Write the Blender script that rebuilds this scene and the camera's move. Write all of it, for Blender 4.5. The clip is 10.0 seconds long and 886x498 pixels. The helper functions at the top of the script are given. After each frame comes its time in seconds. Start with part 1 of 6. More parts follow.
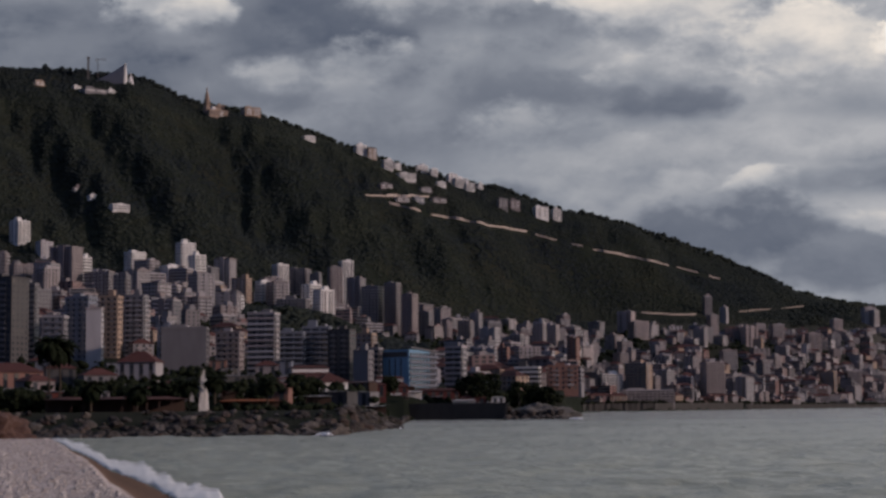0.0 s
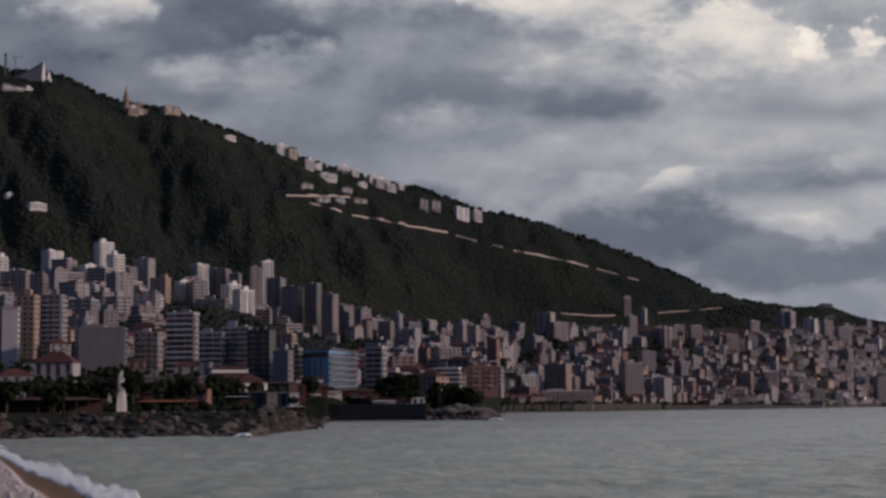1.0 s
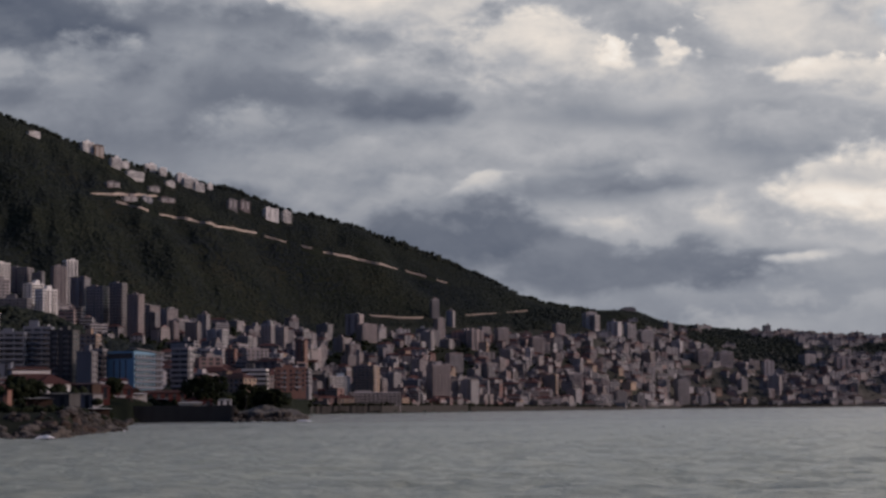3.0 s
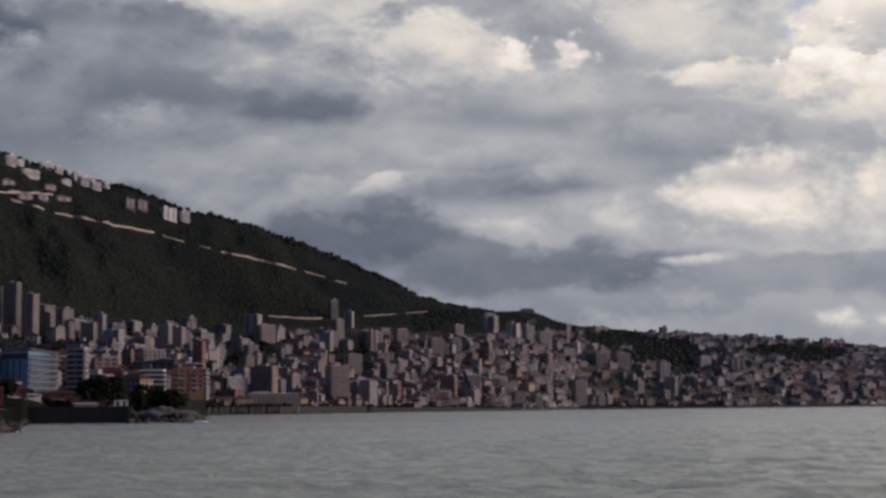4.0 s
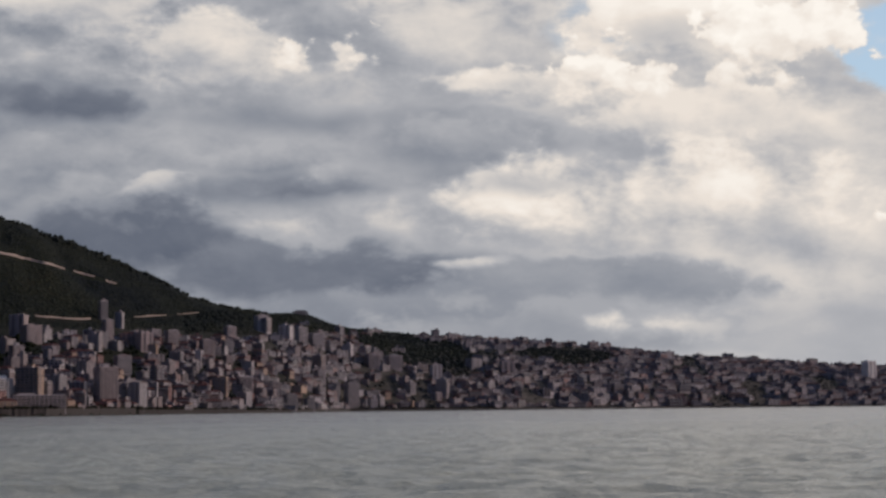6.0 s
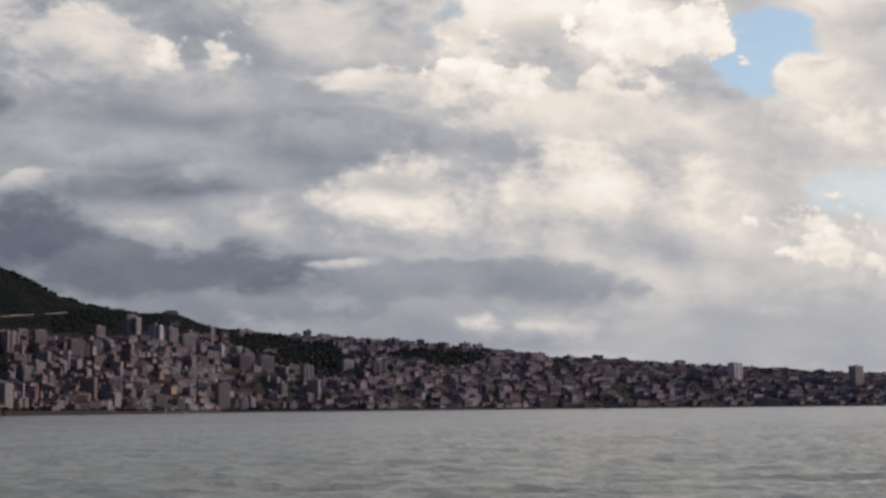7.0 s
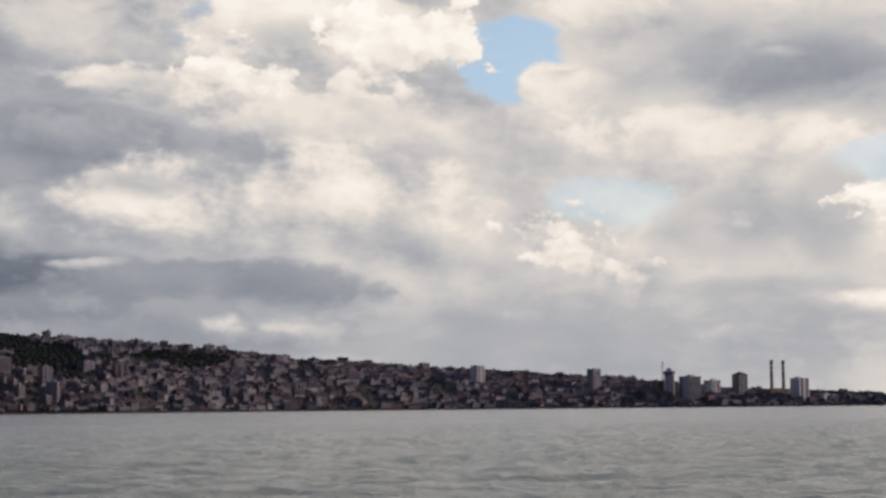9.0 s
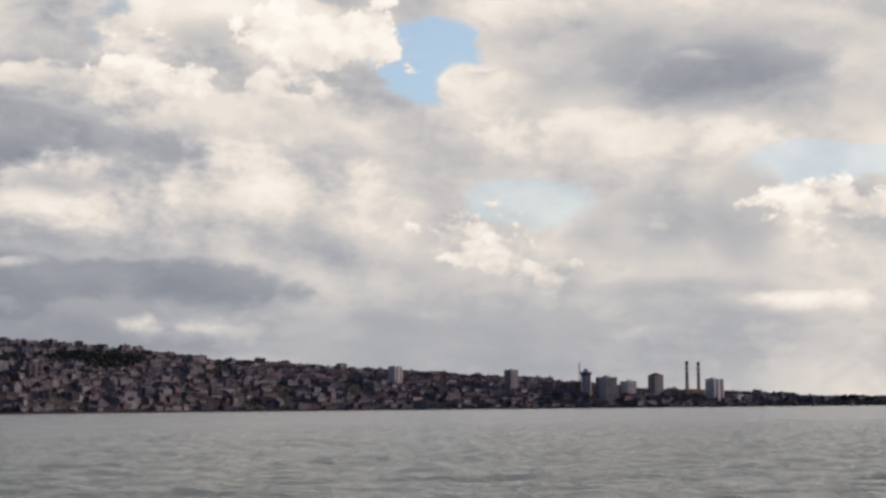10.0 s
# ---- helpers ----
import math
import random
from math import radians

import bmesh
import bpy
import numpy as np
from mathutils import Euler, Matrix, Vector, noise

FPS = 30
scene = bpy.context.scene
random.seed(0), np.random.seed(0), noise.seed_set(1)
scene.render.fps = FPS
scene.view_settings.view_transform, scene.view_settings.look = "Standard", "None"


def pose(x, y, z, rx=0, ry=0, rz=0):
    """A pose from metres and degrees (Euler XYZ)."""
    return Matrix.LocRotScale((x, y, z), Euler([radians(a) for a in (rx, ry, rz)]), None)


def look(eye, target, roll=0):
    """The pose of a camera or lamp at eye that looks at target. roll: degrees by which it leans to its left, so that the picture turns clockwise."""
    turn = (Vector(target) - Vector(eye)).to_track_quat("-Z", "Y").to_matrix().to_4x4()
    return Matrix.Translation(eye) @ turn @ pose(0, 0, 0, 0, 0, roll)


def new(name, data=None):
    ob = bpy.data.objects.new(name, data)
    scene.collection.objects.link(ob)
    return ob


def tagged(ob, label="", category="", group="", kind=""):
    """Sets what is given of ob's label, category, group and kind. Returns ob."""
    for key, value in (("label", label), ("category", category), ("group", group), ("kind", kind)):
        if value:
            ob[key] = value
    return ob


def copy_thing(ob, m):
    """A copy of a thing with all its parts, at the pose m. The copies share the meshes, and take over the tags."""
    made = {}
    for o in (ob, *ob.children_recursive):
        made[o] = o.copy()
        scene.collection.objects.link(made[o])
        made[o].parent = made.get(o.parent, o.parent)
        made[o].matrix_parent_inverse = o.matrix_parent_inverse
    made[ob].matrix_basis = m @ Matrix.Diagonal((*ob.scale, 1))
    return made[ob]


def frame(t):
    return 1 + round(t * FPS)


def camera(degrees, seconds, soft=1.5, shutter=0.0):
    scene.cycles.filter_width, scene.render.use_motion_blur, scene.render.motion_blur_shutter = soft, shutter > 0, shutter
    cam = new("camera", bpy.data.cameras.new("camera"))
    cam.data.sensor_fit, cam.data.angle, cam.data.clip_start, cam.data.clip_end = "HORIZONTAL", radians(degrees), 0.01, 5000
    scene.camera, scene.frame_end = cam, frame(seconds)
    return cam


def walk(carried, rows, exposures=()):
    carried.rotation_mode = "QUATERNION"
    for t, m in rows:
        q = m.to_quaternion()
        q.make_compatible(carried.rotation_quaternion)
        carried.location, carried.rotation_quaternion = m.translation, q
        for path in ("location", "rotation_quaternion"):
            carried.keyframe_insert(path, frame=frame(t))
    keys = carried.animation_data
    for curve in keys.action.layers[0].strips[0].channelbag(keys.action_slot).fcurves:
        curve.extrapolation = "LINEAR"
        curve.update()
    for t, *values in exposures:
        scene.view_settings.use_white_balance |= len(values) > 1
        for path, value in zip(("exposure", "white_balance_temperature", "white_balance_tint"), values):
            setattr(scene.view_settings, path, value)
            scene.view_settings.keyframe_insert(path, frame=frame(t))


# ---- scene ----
cam = camera(29.3, 10.0, soft=2.9)
PITCH, LEAN, EYE = 5.31, -0.508, 7.0
TURNS = ((0.0, 17.065), (0.5, 15.943), (1.0, 14.373), (1.5, 12.847), (2.0, 11.21), (2.5, 9.595), (4.0, 4.492), (4.5, 2.838),
         (5.0, 0.867), (5.5, -1.117), (7.0, -7.482), (7.5, -9.736), (8.0, -12.09), (8.5, -14.15), (9.0, -16.073),
         (9.5, -17.507), (10.0, -18.847))
walk(cam, [(t, pose(0, 0, EYE, 90, 0, turn) @ pose(0, 0, 0, PITCH, 0, 0) @ pose(0, 0, 0, 0, 0, LEAN)) for t, turn in TURNS])
scene.view_settings.exposure = 0.0


# ---- world and sun ----
class Graph:
    """Short hand for a node tree."""

    def __init__(self, tree):
        self.tree = tree
        tree.nodes.clear()

    def add(self, kind, inputs=None, **settings):
        node = self.tree.nodes.new(kind)
        if "blend" in settings:
            node.blend_type = settings.pop("blend")
        if "operation" in settings:
            node.operation = settings.pop("operation")
        if "data_type" in settings:
            node.data_type = settings.pop("data_type")
        for key, value in (inputs or {}).items():
            self.put(node.inputs[key], value)
        return node

    def put(self, socket, value):
        if isinstance(value, bpy.types.NodeSocket):
            self.tree.links.new(value, socket)
        else:
            socket.default_value = value

    def math(self, operation, a, b=0.0, c=0.0):
        return self.add("ShaderNodeMath", {0: a, 1: b, 2: c}, operation=operation).outputs[0]

    def vec(self, operation, a, b=(0, 0, 0)):
        node = self.add("ShaderNodeVectorMath", {0: a, 1: b}, operation=operation)
        return node.outputs["Value"] if operation in ("DOT_PRODUCT", "LENGTH") else node.outputs[0]

    def noise(self, vector, scale, detail=4.0, rough=0.55, warp=0.0):
        return self.add("ShaderNodeTexNoise", {"Vector": vector, "Scale": scale, "Detail": detail, "Roughness": rough,
                                               "Distortion": warp}).outputs["Fac"]

    def ramp(self, fac, stops):
        node = self.add("ShaderNodeValToRGB", {"Fac": fac})
        els = node.color_ramp.elements
        while len(els) < len(stops):
            els.new(0.5)
        for el, (at, colour) in zip(els, stops):
            el.position, el.color = at, (*colour, 1)
        return node.outputs["Color"]

    def mix(self, fac, a, b, blend="MIX"):
        node = self.add("ShaderNodeMix", None, data_type="RGBA", blend=blend)
        self.put(node.inputs[0], fac)
        self.put(node.inputs[6], a if isinstance(a, bpy.types.NodeSocket) else (*a, 1))
        self.put(node.inputs[7], b if isinstance(b, bpy.types.NodeSocket) else (*b, 1))
        return node.outputs[2]


# banks of cloud from the back to the front: bearing and height in degrees, half width, half height, light, shade, softness of the rim
BANKS_NORTH = ((-28.5, 10.2, 4.9, 2.47, 0.22, 0.12, 0.75), (-21.1, 11.8, 3.9, 2.68, 0.16, 0.09, 0.75), (-29.9, 13.3, 2.3, 1.03, 0.27, 0.14, 0.68),
               (-26.1, 13.3, 2.2, 0.95, 0.67, 0.32, 0.43), (-25.1, 13.0, 1.3, 0.52, 0.57, 0.29, 1.3), (-20.4, 11.2, 3.9, 1.24, 0.42, 0.19, 0.68),
               (-18.1, 9.2, 4.7, 1.85, 0.31, 0.15, 0.75), (-13.9, 10.4, 3.8, 1.65, 0.21, 0.15, 1.2), (-15.7, 13.3, 3.1, 1.03, 0.31, 0.15, 0.75),
               (-11.0, 8.0, 2.9, 1.24, 0.45, 0.23, 0.6), (-9.2, 7.3, 1.5, 0.60, 0.55, 0.30, 1.3), (-6.4, 7.2, 1.4, 0.69, 0.58, 0.30, 0.36),
               (-17.1, 6.1, 4.5, 1.44, 0.18, 0.11, 0.75), (-8.3, 10.9, 3.8, 1.03, 0.46, 0.22, 0.6))
BANKS_EAST = ((-15.3, 13.8, 4.8, 1.13, 0.50, 0.23, 0.68), (-9.4, 13.1, 3.9, 1.44, 0.63, 0.35, 0.66), (-9.6, 13.5, 3.9, 1.24, 0.70, 0.41, 0.57),
              (-4.6, 11.6, 5.6, 1.49, 0.59, 0.31, 0.66), (-1.1, 11.8, 2.4, 1.41, 0.67, 0.39, 0.34), (-2.8, 10.9, 4.6, 0.82, 0.56, 0.31, 0.6),
              (4.0, 10.7, 3.6, 0.67, 0.59, 0.35, 1.3), (-9.4, 9.9, 2.9, 0.77, 0.22, 0.12, 0.75), (-13.8, 9.0, 3.1, 1.34, 0.42, 0.21, 0.75),
              (3.7, 9.0, 3.9, 1.24, 0.38, 0.20, 0.68), (-2.9, 8.3, 3.7, 0.72, 0.46, 0.22, 0.6), (-8.9, 7.5, 1.3, 0.69, 0.51, 0.28, 1.3),
              (-2.0, 7.3, 3.8, 0.72, 0.35, 0.17, 0.68))
BANKS_MIDDLE = ((3.2, 7.7, 5.0, 0.72, 0.49, 0.24, 0.68), (-7.7, 5.3, 4.7, 1.96, 0.19, 0.12, 0.75), (0.1, 4.3, 6.2, 1.44, 0.21, 0.12, 0.75),
                (3.5, 2.8, 4.9, 0.67, 0.30, 0.20, 1.3), (4.1, 6.1, 3.8, 1.24, 0.61, 0.33, 0.95), (-2.1, 6.1, 2.1, 0.41, 0.58, 0.29, 1.3),
                (9.8, 8.8, 3.1, 1.19, 0.64, 0.38, 0.76), (9.9, 6.3, 3.4, 1.34, 0.70, 0.43, 0.95), (4.2, 4.9, 1.5, 0.23, 0.56, 0.34, 1.3),
                (8.0, 4.1, 4.2, 1.03, 0.30, 0.19, 0.75))
BANKS_SOUTH = ((-2.5, 4.3, 6.2, 1.34, 0.24, 0.15, 0.75), (0.7, 3.1, 8.9, 0.82, 0.34, 0.23, 0.75), (7.7, 3.9, 6.9, 1.29, 0.38, 0.27, 0.68),
               (4.4, 12.9, 4.1, 1.65, 0.66, 0.48, 0.85), (-4.9, 11.7, 2.8, 1.96, 0.72, 0.40, 0.57), (-0.9, 12.0, 2.3, 1.14, 0.86, 0.49, 0.34),
               (5.6, 10.8, 3.0, 0.72, 0.82, 0.50, 0.57), (12.2, 12.4, 4.8, 2.16, 0.87, 0.54, 0.4), (11.2, 12.2, 2.0, 0.93, 0.66, 0.51, 0.85))
BANKS_TOWERS = ((14.6, 12.1, 3.0, 2.55, 0.95, 0.65, 0.16), (15.5, 11.4, 1.8, 1.88, 0.92, 0.61, 0.16), (8.4, 11.2, 1.6, 1.58, 0.92, 0.50, 0.2),
                (10.1, 10.8, 1.3, 1.27, 0.91, 0.49, 0.2), (12.9, 10.4, 1.5, 0.98, 0.89, 0.48, 0.3), (-2.5, 9.6, 4.5, 0.67, 0.39, 0.23, 1.3),
                (3.9, 8.6, 4.6, 1.39, 0.44, 0.26, 0.75), (14.0, 9.3, 6.6, 1.19, 0.73, 0.47, 0.66))
BANKS_WEST = ((10.3, 6.9, 8.5, 1.91, 0.86, 0.49, 1.04), (6.8, 7.5, 3.1, 0.52, 0.60, 0.38, 1.3), (-1.6, 6.0, 1.5, 0.36, 0.57, 0.30, 1.3),
              (4.1, 4.9, 1.6, 0.25, 0.63, 0.37, 1.3), (7.0, 2.3, 7.8, 1.29, 0.41, 0.31, 0.6), (10.4, 2.6, 2.5, 0.65, 0.75, 0.53, 1.3),
              (17.2, 2.1, 6.2, 1.55, 0.51, 0.42, 0.85), (22.6, 1.7, 9.7, 2.78, 0.49, 0.40, 0.85), (16.3, 3.0, 3.1, 0.57, 0.56, 0.40, 1.3),
              (19.2, 5.4, 1.6, 0.98, 0.64, 0.46, 0.76), (19.6, 6.0, 1.9, 1.27, 0.88, 0.50, 0.2), (20.8, 5.0, 1.6, 1.34, 0.88, 0.50, 0.2),
              (22.0, 4.4, 1.5, 1.14, 0.84, 0.49, 0.25))
BANKS_FAR_WEST = ((20.5, 10.4, 2.0, 1.03, 0.83, 0.54, 0.57), (21.7, 13.2, 2.4, 0.77, 0.85, 0.60, 0.66), (25.7, 5.8, 2.3, 1.60, 0.57, 0.44, 0.76),
                  (29.0, 5.7, 1.6, 2.27, 0.56, 0.45, 0.85), (25.0, 8.8, 5.2, 1.19, 0.86, 0.58, 0.66), (27.4, 11.1, 6.7, 2.11, 0.55, 0.33, 0.85),
                  (27.8, 10.8, 2.9, 1.29, 0.44, 0.28, 0.83), (27.8, 11.5, 1.1, 0.27, 0.54, 0.36, 1.3), (26.7, 6.0, 1.2, 0.58, 0.78, 0.50, 1.3),
                  (24.4, 4.2, 0.5, 0.23, 0.76, 0.49, 1.3), (25.9, 3.8, 4.7, 0.67, 0.55, 0.41, 1.3), (26.2, 2.4, 1.8, 0.41, 0.71, 0.46, 1.3),
                  (32.8, 6.2, 3.6, 1.47, 0.95, 0.54, 0.3), (31.2, 3.3, 2.5, 0.46, 0.89, 0.48, 1.3), (35.0, 10.3, 3.3, 1.85, 0.66, 0.48, 0.85))
SUN_BEARING, SUN_HEIGHT = 91.0, 15.0

world = bpy.data.worlds.new("sky")
scene.world = world
world.use_nodes = True
g = Graph(world.node_tree)
way = g.add("ShaderNodeTexCoord").outputs["Generated"]
axes = g.add("ShaderNodeSeparateXYZ", {0: way})
bearing = g.math("MULTIPLY", g.math("ARCTAN2", axes.outputs[0], axes.outputs[1]), 57.2958)
height = g.math("MULTIPLY", g.math("ARCSINE", axes.outputs[2]), 57.2958)
flat = g.add("ShaderNodeCombineXYZ", {0: bearing, 1: height, 2: 0.0}).outputs[0]
sheet = g.vec("MULTIPLY", flat, (0.72, 1.15, 1.0))
swirl = g.add("ShaderNodeTexNoise", {"Vector": sheet, "Scale": 0.5, "Detail": 2.0, "Roughness": 0.5}).outputs["Color"]
bent = g.vec("ADD", flat, g.vec("MULTIPLY", g.vec("SUBTRACT", swirl, (0.5, 0.5, 0.5)), (1.7, 0.9, 0.0)))
puffs = g.noise(sheet, 0.40, 5.0, 0.48)
grain = g.math("SUBTRACT", g.noise(g.vec("ADD", sheet, g.vec("MULTIPLY", swirl, (0.8, 0.8, 0.0))), 1.7, 6.0, 0.62), 0.5)
lit_puffs = g.noise(g.vec("ADD", sheet, (0.35, 0.38, 0.0)), 0.42, 4.0, 0.45)


def heaps(vector):
    """Rounded heaps on heaps, as in cumulus."""
    node = g.add("ShaderNodeTexVoronoi", {"Vector": vector, "Scale": 0.62, "Detail": 3.0, "Roughness": 0.5})
    node.feature, node.voronoi_dimensions = "SMOOTH_F1", "2D"
    node.inputs["Smoothness"].default_value = 0.55
    return g.math("SUBTRACT", 1.0, node.outputs["Distance"])


churn = g.add("ShaderNodeTexNoise", {"Vector": flat, "Scale": 1.3, "Detail": 4.0, "Roughness": 0.6}).outputs["Color"]
heap_at = g.vec("ADD", g.vec("MULTIPLY", flat, (0.8, 1.15, 1.0)), g.vec("MULTIPLY", g.vec("SUBTRACT", churn, (0.5, 0.5, 0.5)), (0.7, 0.7, 0.0)))
heap, lit_heap = heaps(heap_at), heaps(g.vec("ADD", heap_at, (0.26, 0.28, 0.0)))
ragged_soft = g.math("MULTIPLY_ADD", g.math("SUBTRACT", puffs, 0.5), 3.0, g.math("MULTIPLY", grain, 1.2))
ragged_crisp = g.math("MULTIPLY_ADD", g.math("SUBTRACT", heap, 0.55), 1.5, g.math("MULTIPLY_ADD", g.math("SUBTRACT", puffs, 0.5), 2.0, g.math("MULTIPLY", grain, 1.4)))
mottle_soft = g.math("MULTIPLY_ADD", g.math("SUBTRACT", puffs, lit_puffs), 1.7, g.math("MULTIPLY_ADD", g.math("SUBTRACT", puffs, 0.5), 0.5, g.math("MULTIPLY", grain, 0.7)))
mottle_crisp = g.math("MULTIPLY_ADD", g.math("SUBTRACT", heap, lit_heap), 0.85, g.math("MULTIPLY", mottle_soft, 0.7))


def bank(at, size, ragged, where=bent):
    off = g.vec("MULTIPLY", g.vec("SUBTRACT", where, (*at, 0)), (1 / size[0], 1 / size[1], 0))
    inside = g.math("SUBTRACT", 1.0, g.vec("DOT_PRODUCT", off, off))
    return off, g.math("ADD", inside, ragged)


def step(x, low, high):
    node = g.add("ShaderNodeMapRange", {0: x, 1: low, 2: high})
    node.interpolation_type = "SMOOTHSTEP"
    return node.outputs[0]


# high thin cover: dull over the mountain, brighter over the open sea, heavy overhead
level = g.add("ShaderNodeMapRange", {0: bearing, 1: -30.0, 2: 22.0, 3: 0.20, 4: 0.625}).outputs[0]
level = g.math("MULTIPLY_ADD", mottle_soft, 0.22, level)
overhead = step(height, 15.0, 32.0)
level = g.math("MULTIPLY", level, g.math("MULTIPLY_ADD", overhead, -0.25, 1.0))
astern = step(g.math("ABSOLUTE", bearing), 60.0, 125.0)
level = g.math("MULTIPLY", level, g.math("MULTIPLY_ADD", astern, -0.74, 1.0))
clear = 0.0
for at, size in (((18.5, 11.6), (2.0, 1.55)), ((21.9, 6.9), (2.8, 1.0)), ((31.5, 7.9), (2.4, 0.7)), ((9.6, 12.8), (3.0, 1.1))):
    off, inside = bank(at, size, ragged_soft)
    hole = g.math("MULTIPLY", step(inside, -0.25, 0.4), 0.95 if 16.0 < at[0] < 20.0 else 0.42)
    clear = hole if clear == 0.0 else g.math("MAXIMUM", clear, hole)
where = bent
for k, (at_a, at_e, wide, tall, light, shade, soft) in enumerate(BANKS_NORTH + BANKS_EAST + BANKS_MIDDLE + BANKS_SOUTH + BANKS_TOWERS + BANKS_WEST + BANKS_FAR_WEST):
    if k % 10 == 9:                                         # the banks are worked out ten at a time, to keep the shader small
        where = g.vec("ADD", bent, g.math("MULTIPLY", level, 1e-6))
    heaped = soft < 0.36
    off, inside = bank((at_a, at_e), (wide, tall), ragged_crisp if heaped else ragged_soft, where)
    rise = g.add("ShaderNodeSeparateXYZ", {0: off}).outputs[1]
    rim = g.math("MULTIPLY_ADD", g.math("MAXIMUM", g.math("MULTIPLY", rise, -1.0), 0.0), 1.6, soft)
    mask = step(inside, -0.15, rim)
    tone = g.math("ADD", g.math("MULTIPLY_ADD", rise, 0.34, 0.52), mottle_crisp if heaped else mottle_soft)
    tone = g.add("ShaderNodeMapRange", {0: tone, 1: 0.0, 2: 1.0, 3: shade, 4: light}).outputs[0]
    gone = g.math("SUBTRACT", 1.0, mask)
    level = g.math("MULTIPLY_ADD", level, gone, g.math("MULTIPLY", tone, mask))
    clear = g.math("MULTIPLY", clear, gone)
cloud = g.ramp(level, ((0.08, (0.062, 0.079, 0.122)), (0.3, (0.255, 0.272, 0.314)), (0.46, (0.428, 0.431, 0.456)), (0.58, (0.615, 0.585, 0.565)), (0.72, (0.82, 0.745, 0.675)),
                       (0.95, (1.0, 0.945, 0.875))))
sky = g.add("ShaderNodeTexSky")
sky.sky_type, sky.sun_disc = "NISHITA", False
sky.sun_elevation, sky.sun_rotation = radians(SUN_HEIGHT), radians(SUN_BEARING)
blue = g.vec("SCALE", sky.outputs[0])
blue.node.inputs["Scale"].default_value = 0.19
sky.ozone_density, sky.dust_density = 2.6, 0.6
cloud = g.mix(g.math("MULTIPLY", g.math("MAXIMUM", astern, g.math("MULTIPLY", overhead, 0.3)), 0.9), cloud, (0.80, 0.92, 1.34), "MULTIPLY")
seen = g.mix(clear, cloud, g.mix(0.36, blue, (0.62, 0.67, 0.72)))
back = g.add("ShaderNodeBackground", {"Color": seen, "Strength": 1.0})
g.add("ShaderNodeOutputWorld", {0: back.outputs[0]})

sun = new("sun", bpy.data.lights.new("sun", "SUN"))
sun.data.energy, sun.data.angle, sun.data.color = 1.75, radians(3.0), (1.0, 0.76, 0.69)
a, e = radians(SUN_BEARING), radians(SUN_HEIGHT)
sun.matrix_world = look((300 * math.sin(a) * math.cos(e), 300 * math.cos(a) * math.cos(e), 300 * math.sin(e)), (0, 0, 0))


# ---- materials ----
def material(name, rough=0.8, metal=0.0, gloss=0.5):
    mat = bpy.data.materials.new(name)
    mat.use_nodes = True
    g = Graph(mat.node_tree)
    shader = g.add("ShaderNodeBsdfPrincipled", {"Roughness": rough, "Metallic": metal, "Specular IOR Level": gloss})
    g.add("ShaderNodeOutputMaterial", {0: shader.outputs[0]})
    return mat, g, shader


def place(g):
    return g.add("ShaderNodeNewGeometry").outputs["Position"]


def painted(name, tones, rough=0.85, stain=0.35, scale=0.25, island=False):
    """A weathered surface whose tone differs from thing to thing."""
    mat, g, shader = material(name, rough, gloss=0.25)
    pick = g.add("ShaderNodeNewGeometry").outputs["Random Per Island"] if island else g.add("ShaderNodeObjectInfo").outputs["Random"]
    base = g.ramp(pick, [(i / max(1, len(tones) - 1), tone) for i, tone in enumerate(tones)])
    where = place(g)
    streak = g.noise(g.vec("MULTIPLY", where, (1.0, 1.0, 0.22)), scale, 5.0, 0.65)
    fine = g.noise(where, scale * 9, 3.0, 0.6)
    worn = g.math("MULTIPLY_ADD", streak, stain * 1.5, 1.0 - stain * 0.85)
    worn = g.math("MULTIPLY", worn, g.math("MULTIPLY_ADD", fine, 0.3, 0.85))
    colour = g.vec("SCALE", base)
    g.put(colour.node.inputs["Scale"], worn)
    g.put(shader.inputs["Base Color"], colour)
    bump = g.add("ShaderNodeBump", {"Height": fine, "Strength": 0.2, "Distance": 0.05})
    g.put(shader.inputs["Normal"], bump.outputs[0])
    return mat


PLASTER = painted("plaster", ((0.20, 0.192, 0.20), (0.30, 0.285, 0.29), (0.225, 0.185, 0.18), (0.38, 0.365, 0.37), (0.145, 0.14, 0.152), (0.28, 0.235, 0.225)))
# pale surfaces, and white walls with the cloud shade put into the colour
PALE_SHADED = painted("pale_shaded_render", ((0.30, 0.285, 0.29), (0.50, 0.48, 0.485), (0.36, 0.305, 0.295), (0.42, 0.405, 0.41)))
GREYWALL = painted("grey_plaster", ((0.22, 0.21, 0.22), (0.36, 0.345, 0.345), (0.17, 0.15, 0.15), (0.46, 0.445, 0.45), (0.27, 0.225, 0.215), (0.25, 0.15, 0.135), (0.32, 0.305, 0.31), (0.13, 0.127, 0.137), (0.40, 0.35, 0.335)), island=True)
TOWNWALL = painted("mixed_plaster", ((0.23, 0.222, 0.23), (0.32, 0.305, 0.31), (0.19, 0.168, 0.17), (0.42, 0.405, 0.41), (0.28, 0.245, 0.235), (0.25, 0.155, 0.135),
                                     (0.34, 0.325, 0.33), (0.17, 0.167, 0.18), (0.29, 0.262, 0.255)), island=True)
WHITE = painted("white_paint", ((0.70, 0.68, 0.65), (0.82, 0.80, 0.77)), stain=0.25)
CONCRETE = painted("concrete", ((0.165, 0.16, 0.168), (0.24, 0.232, 0.238)))
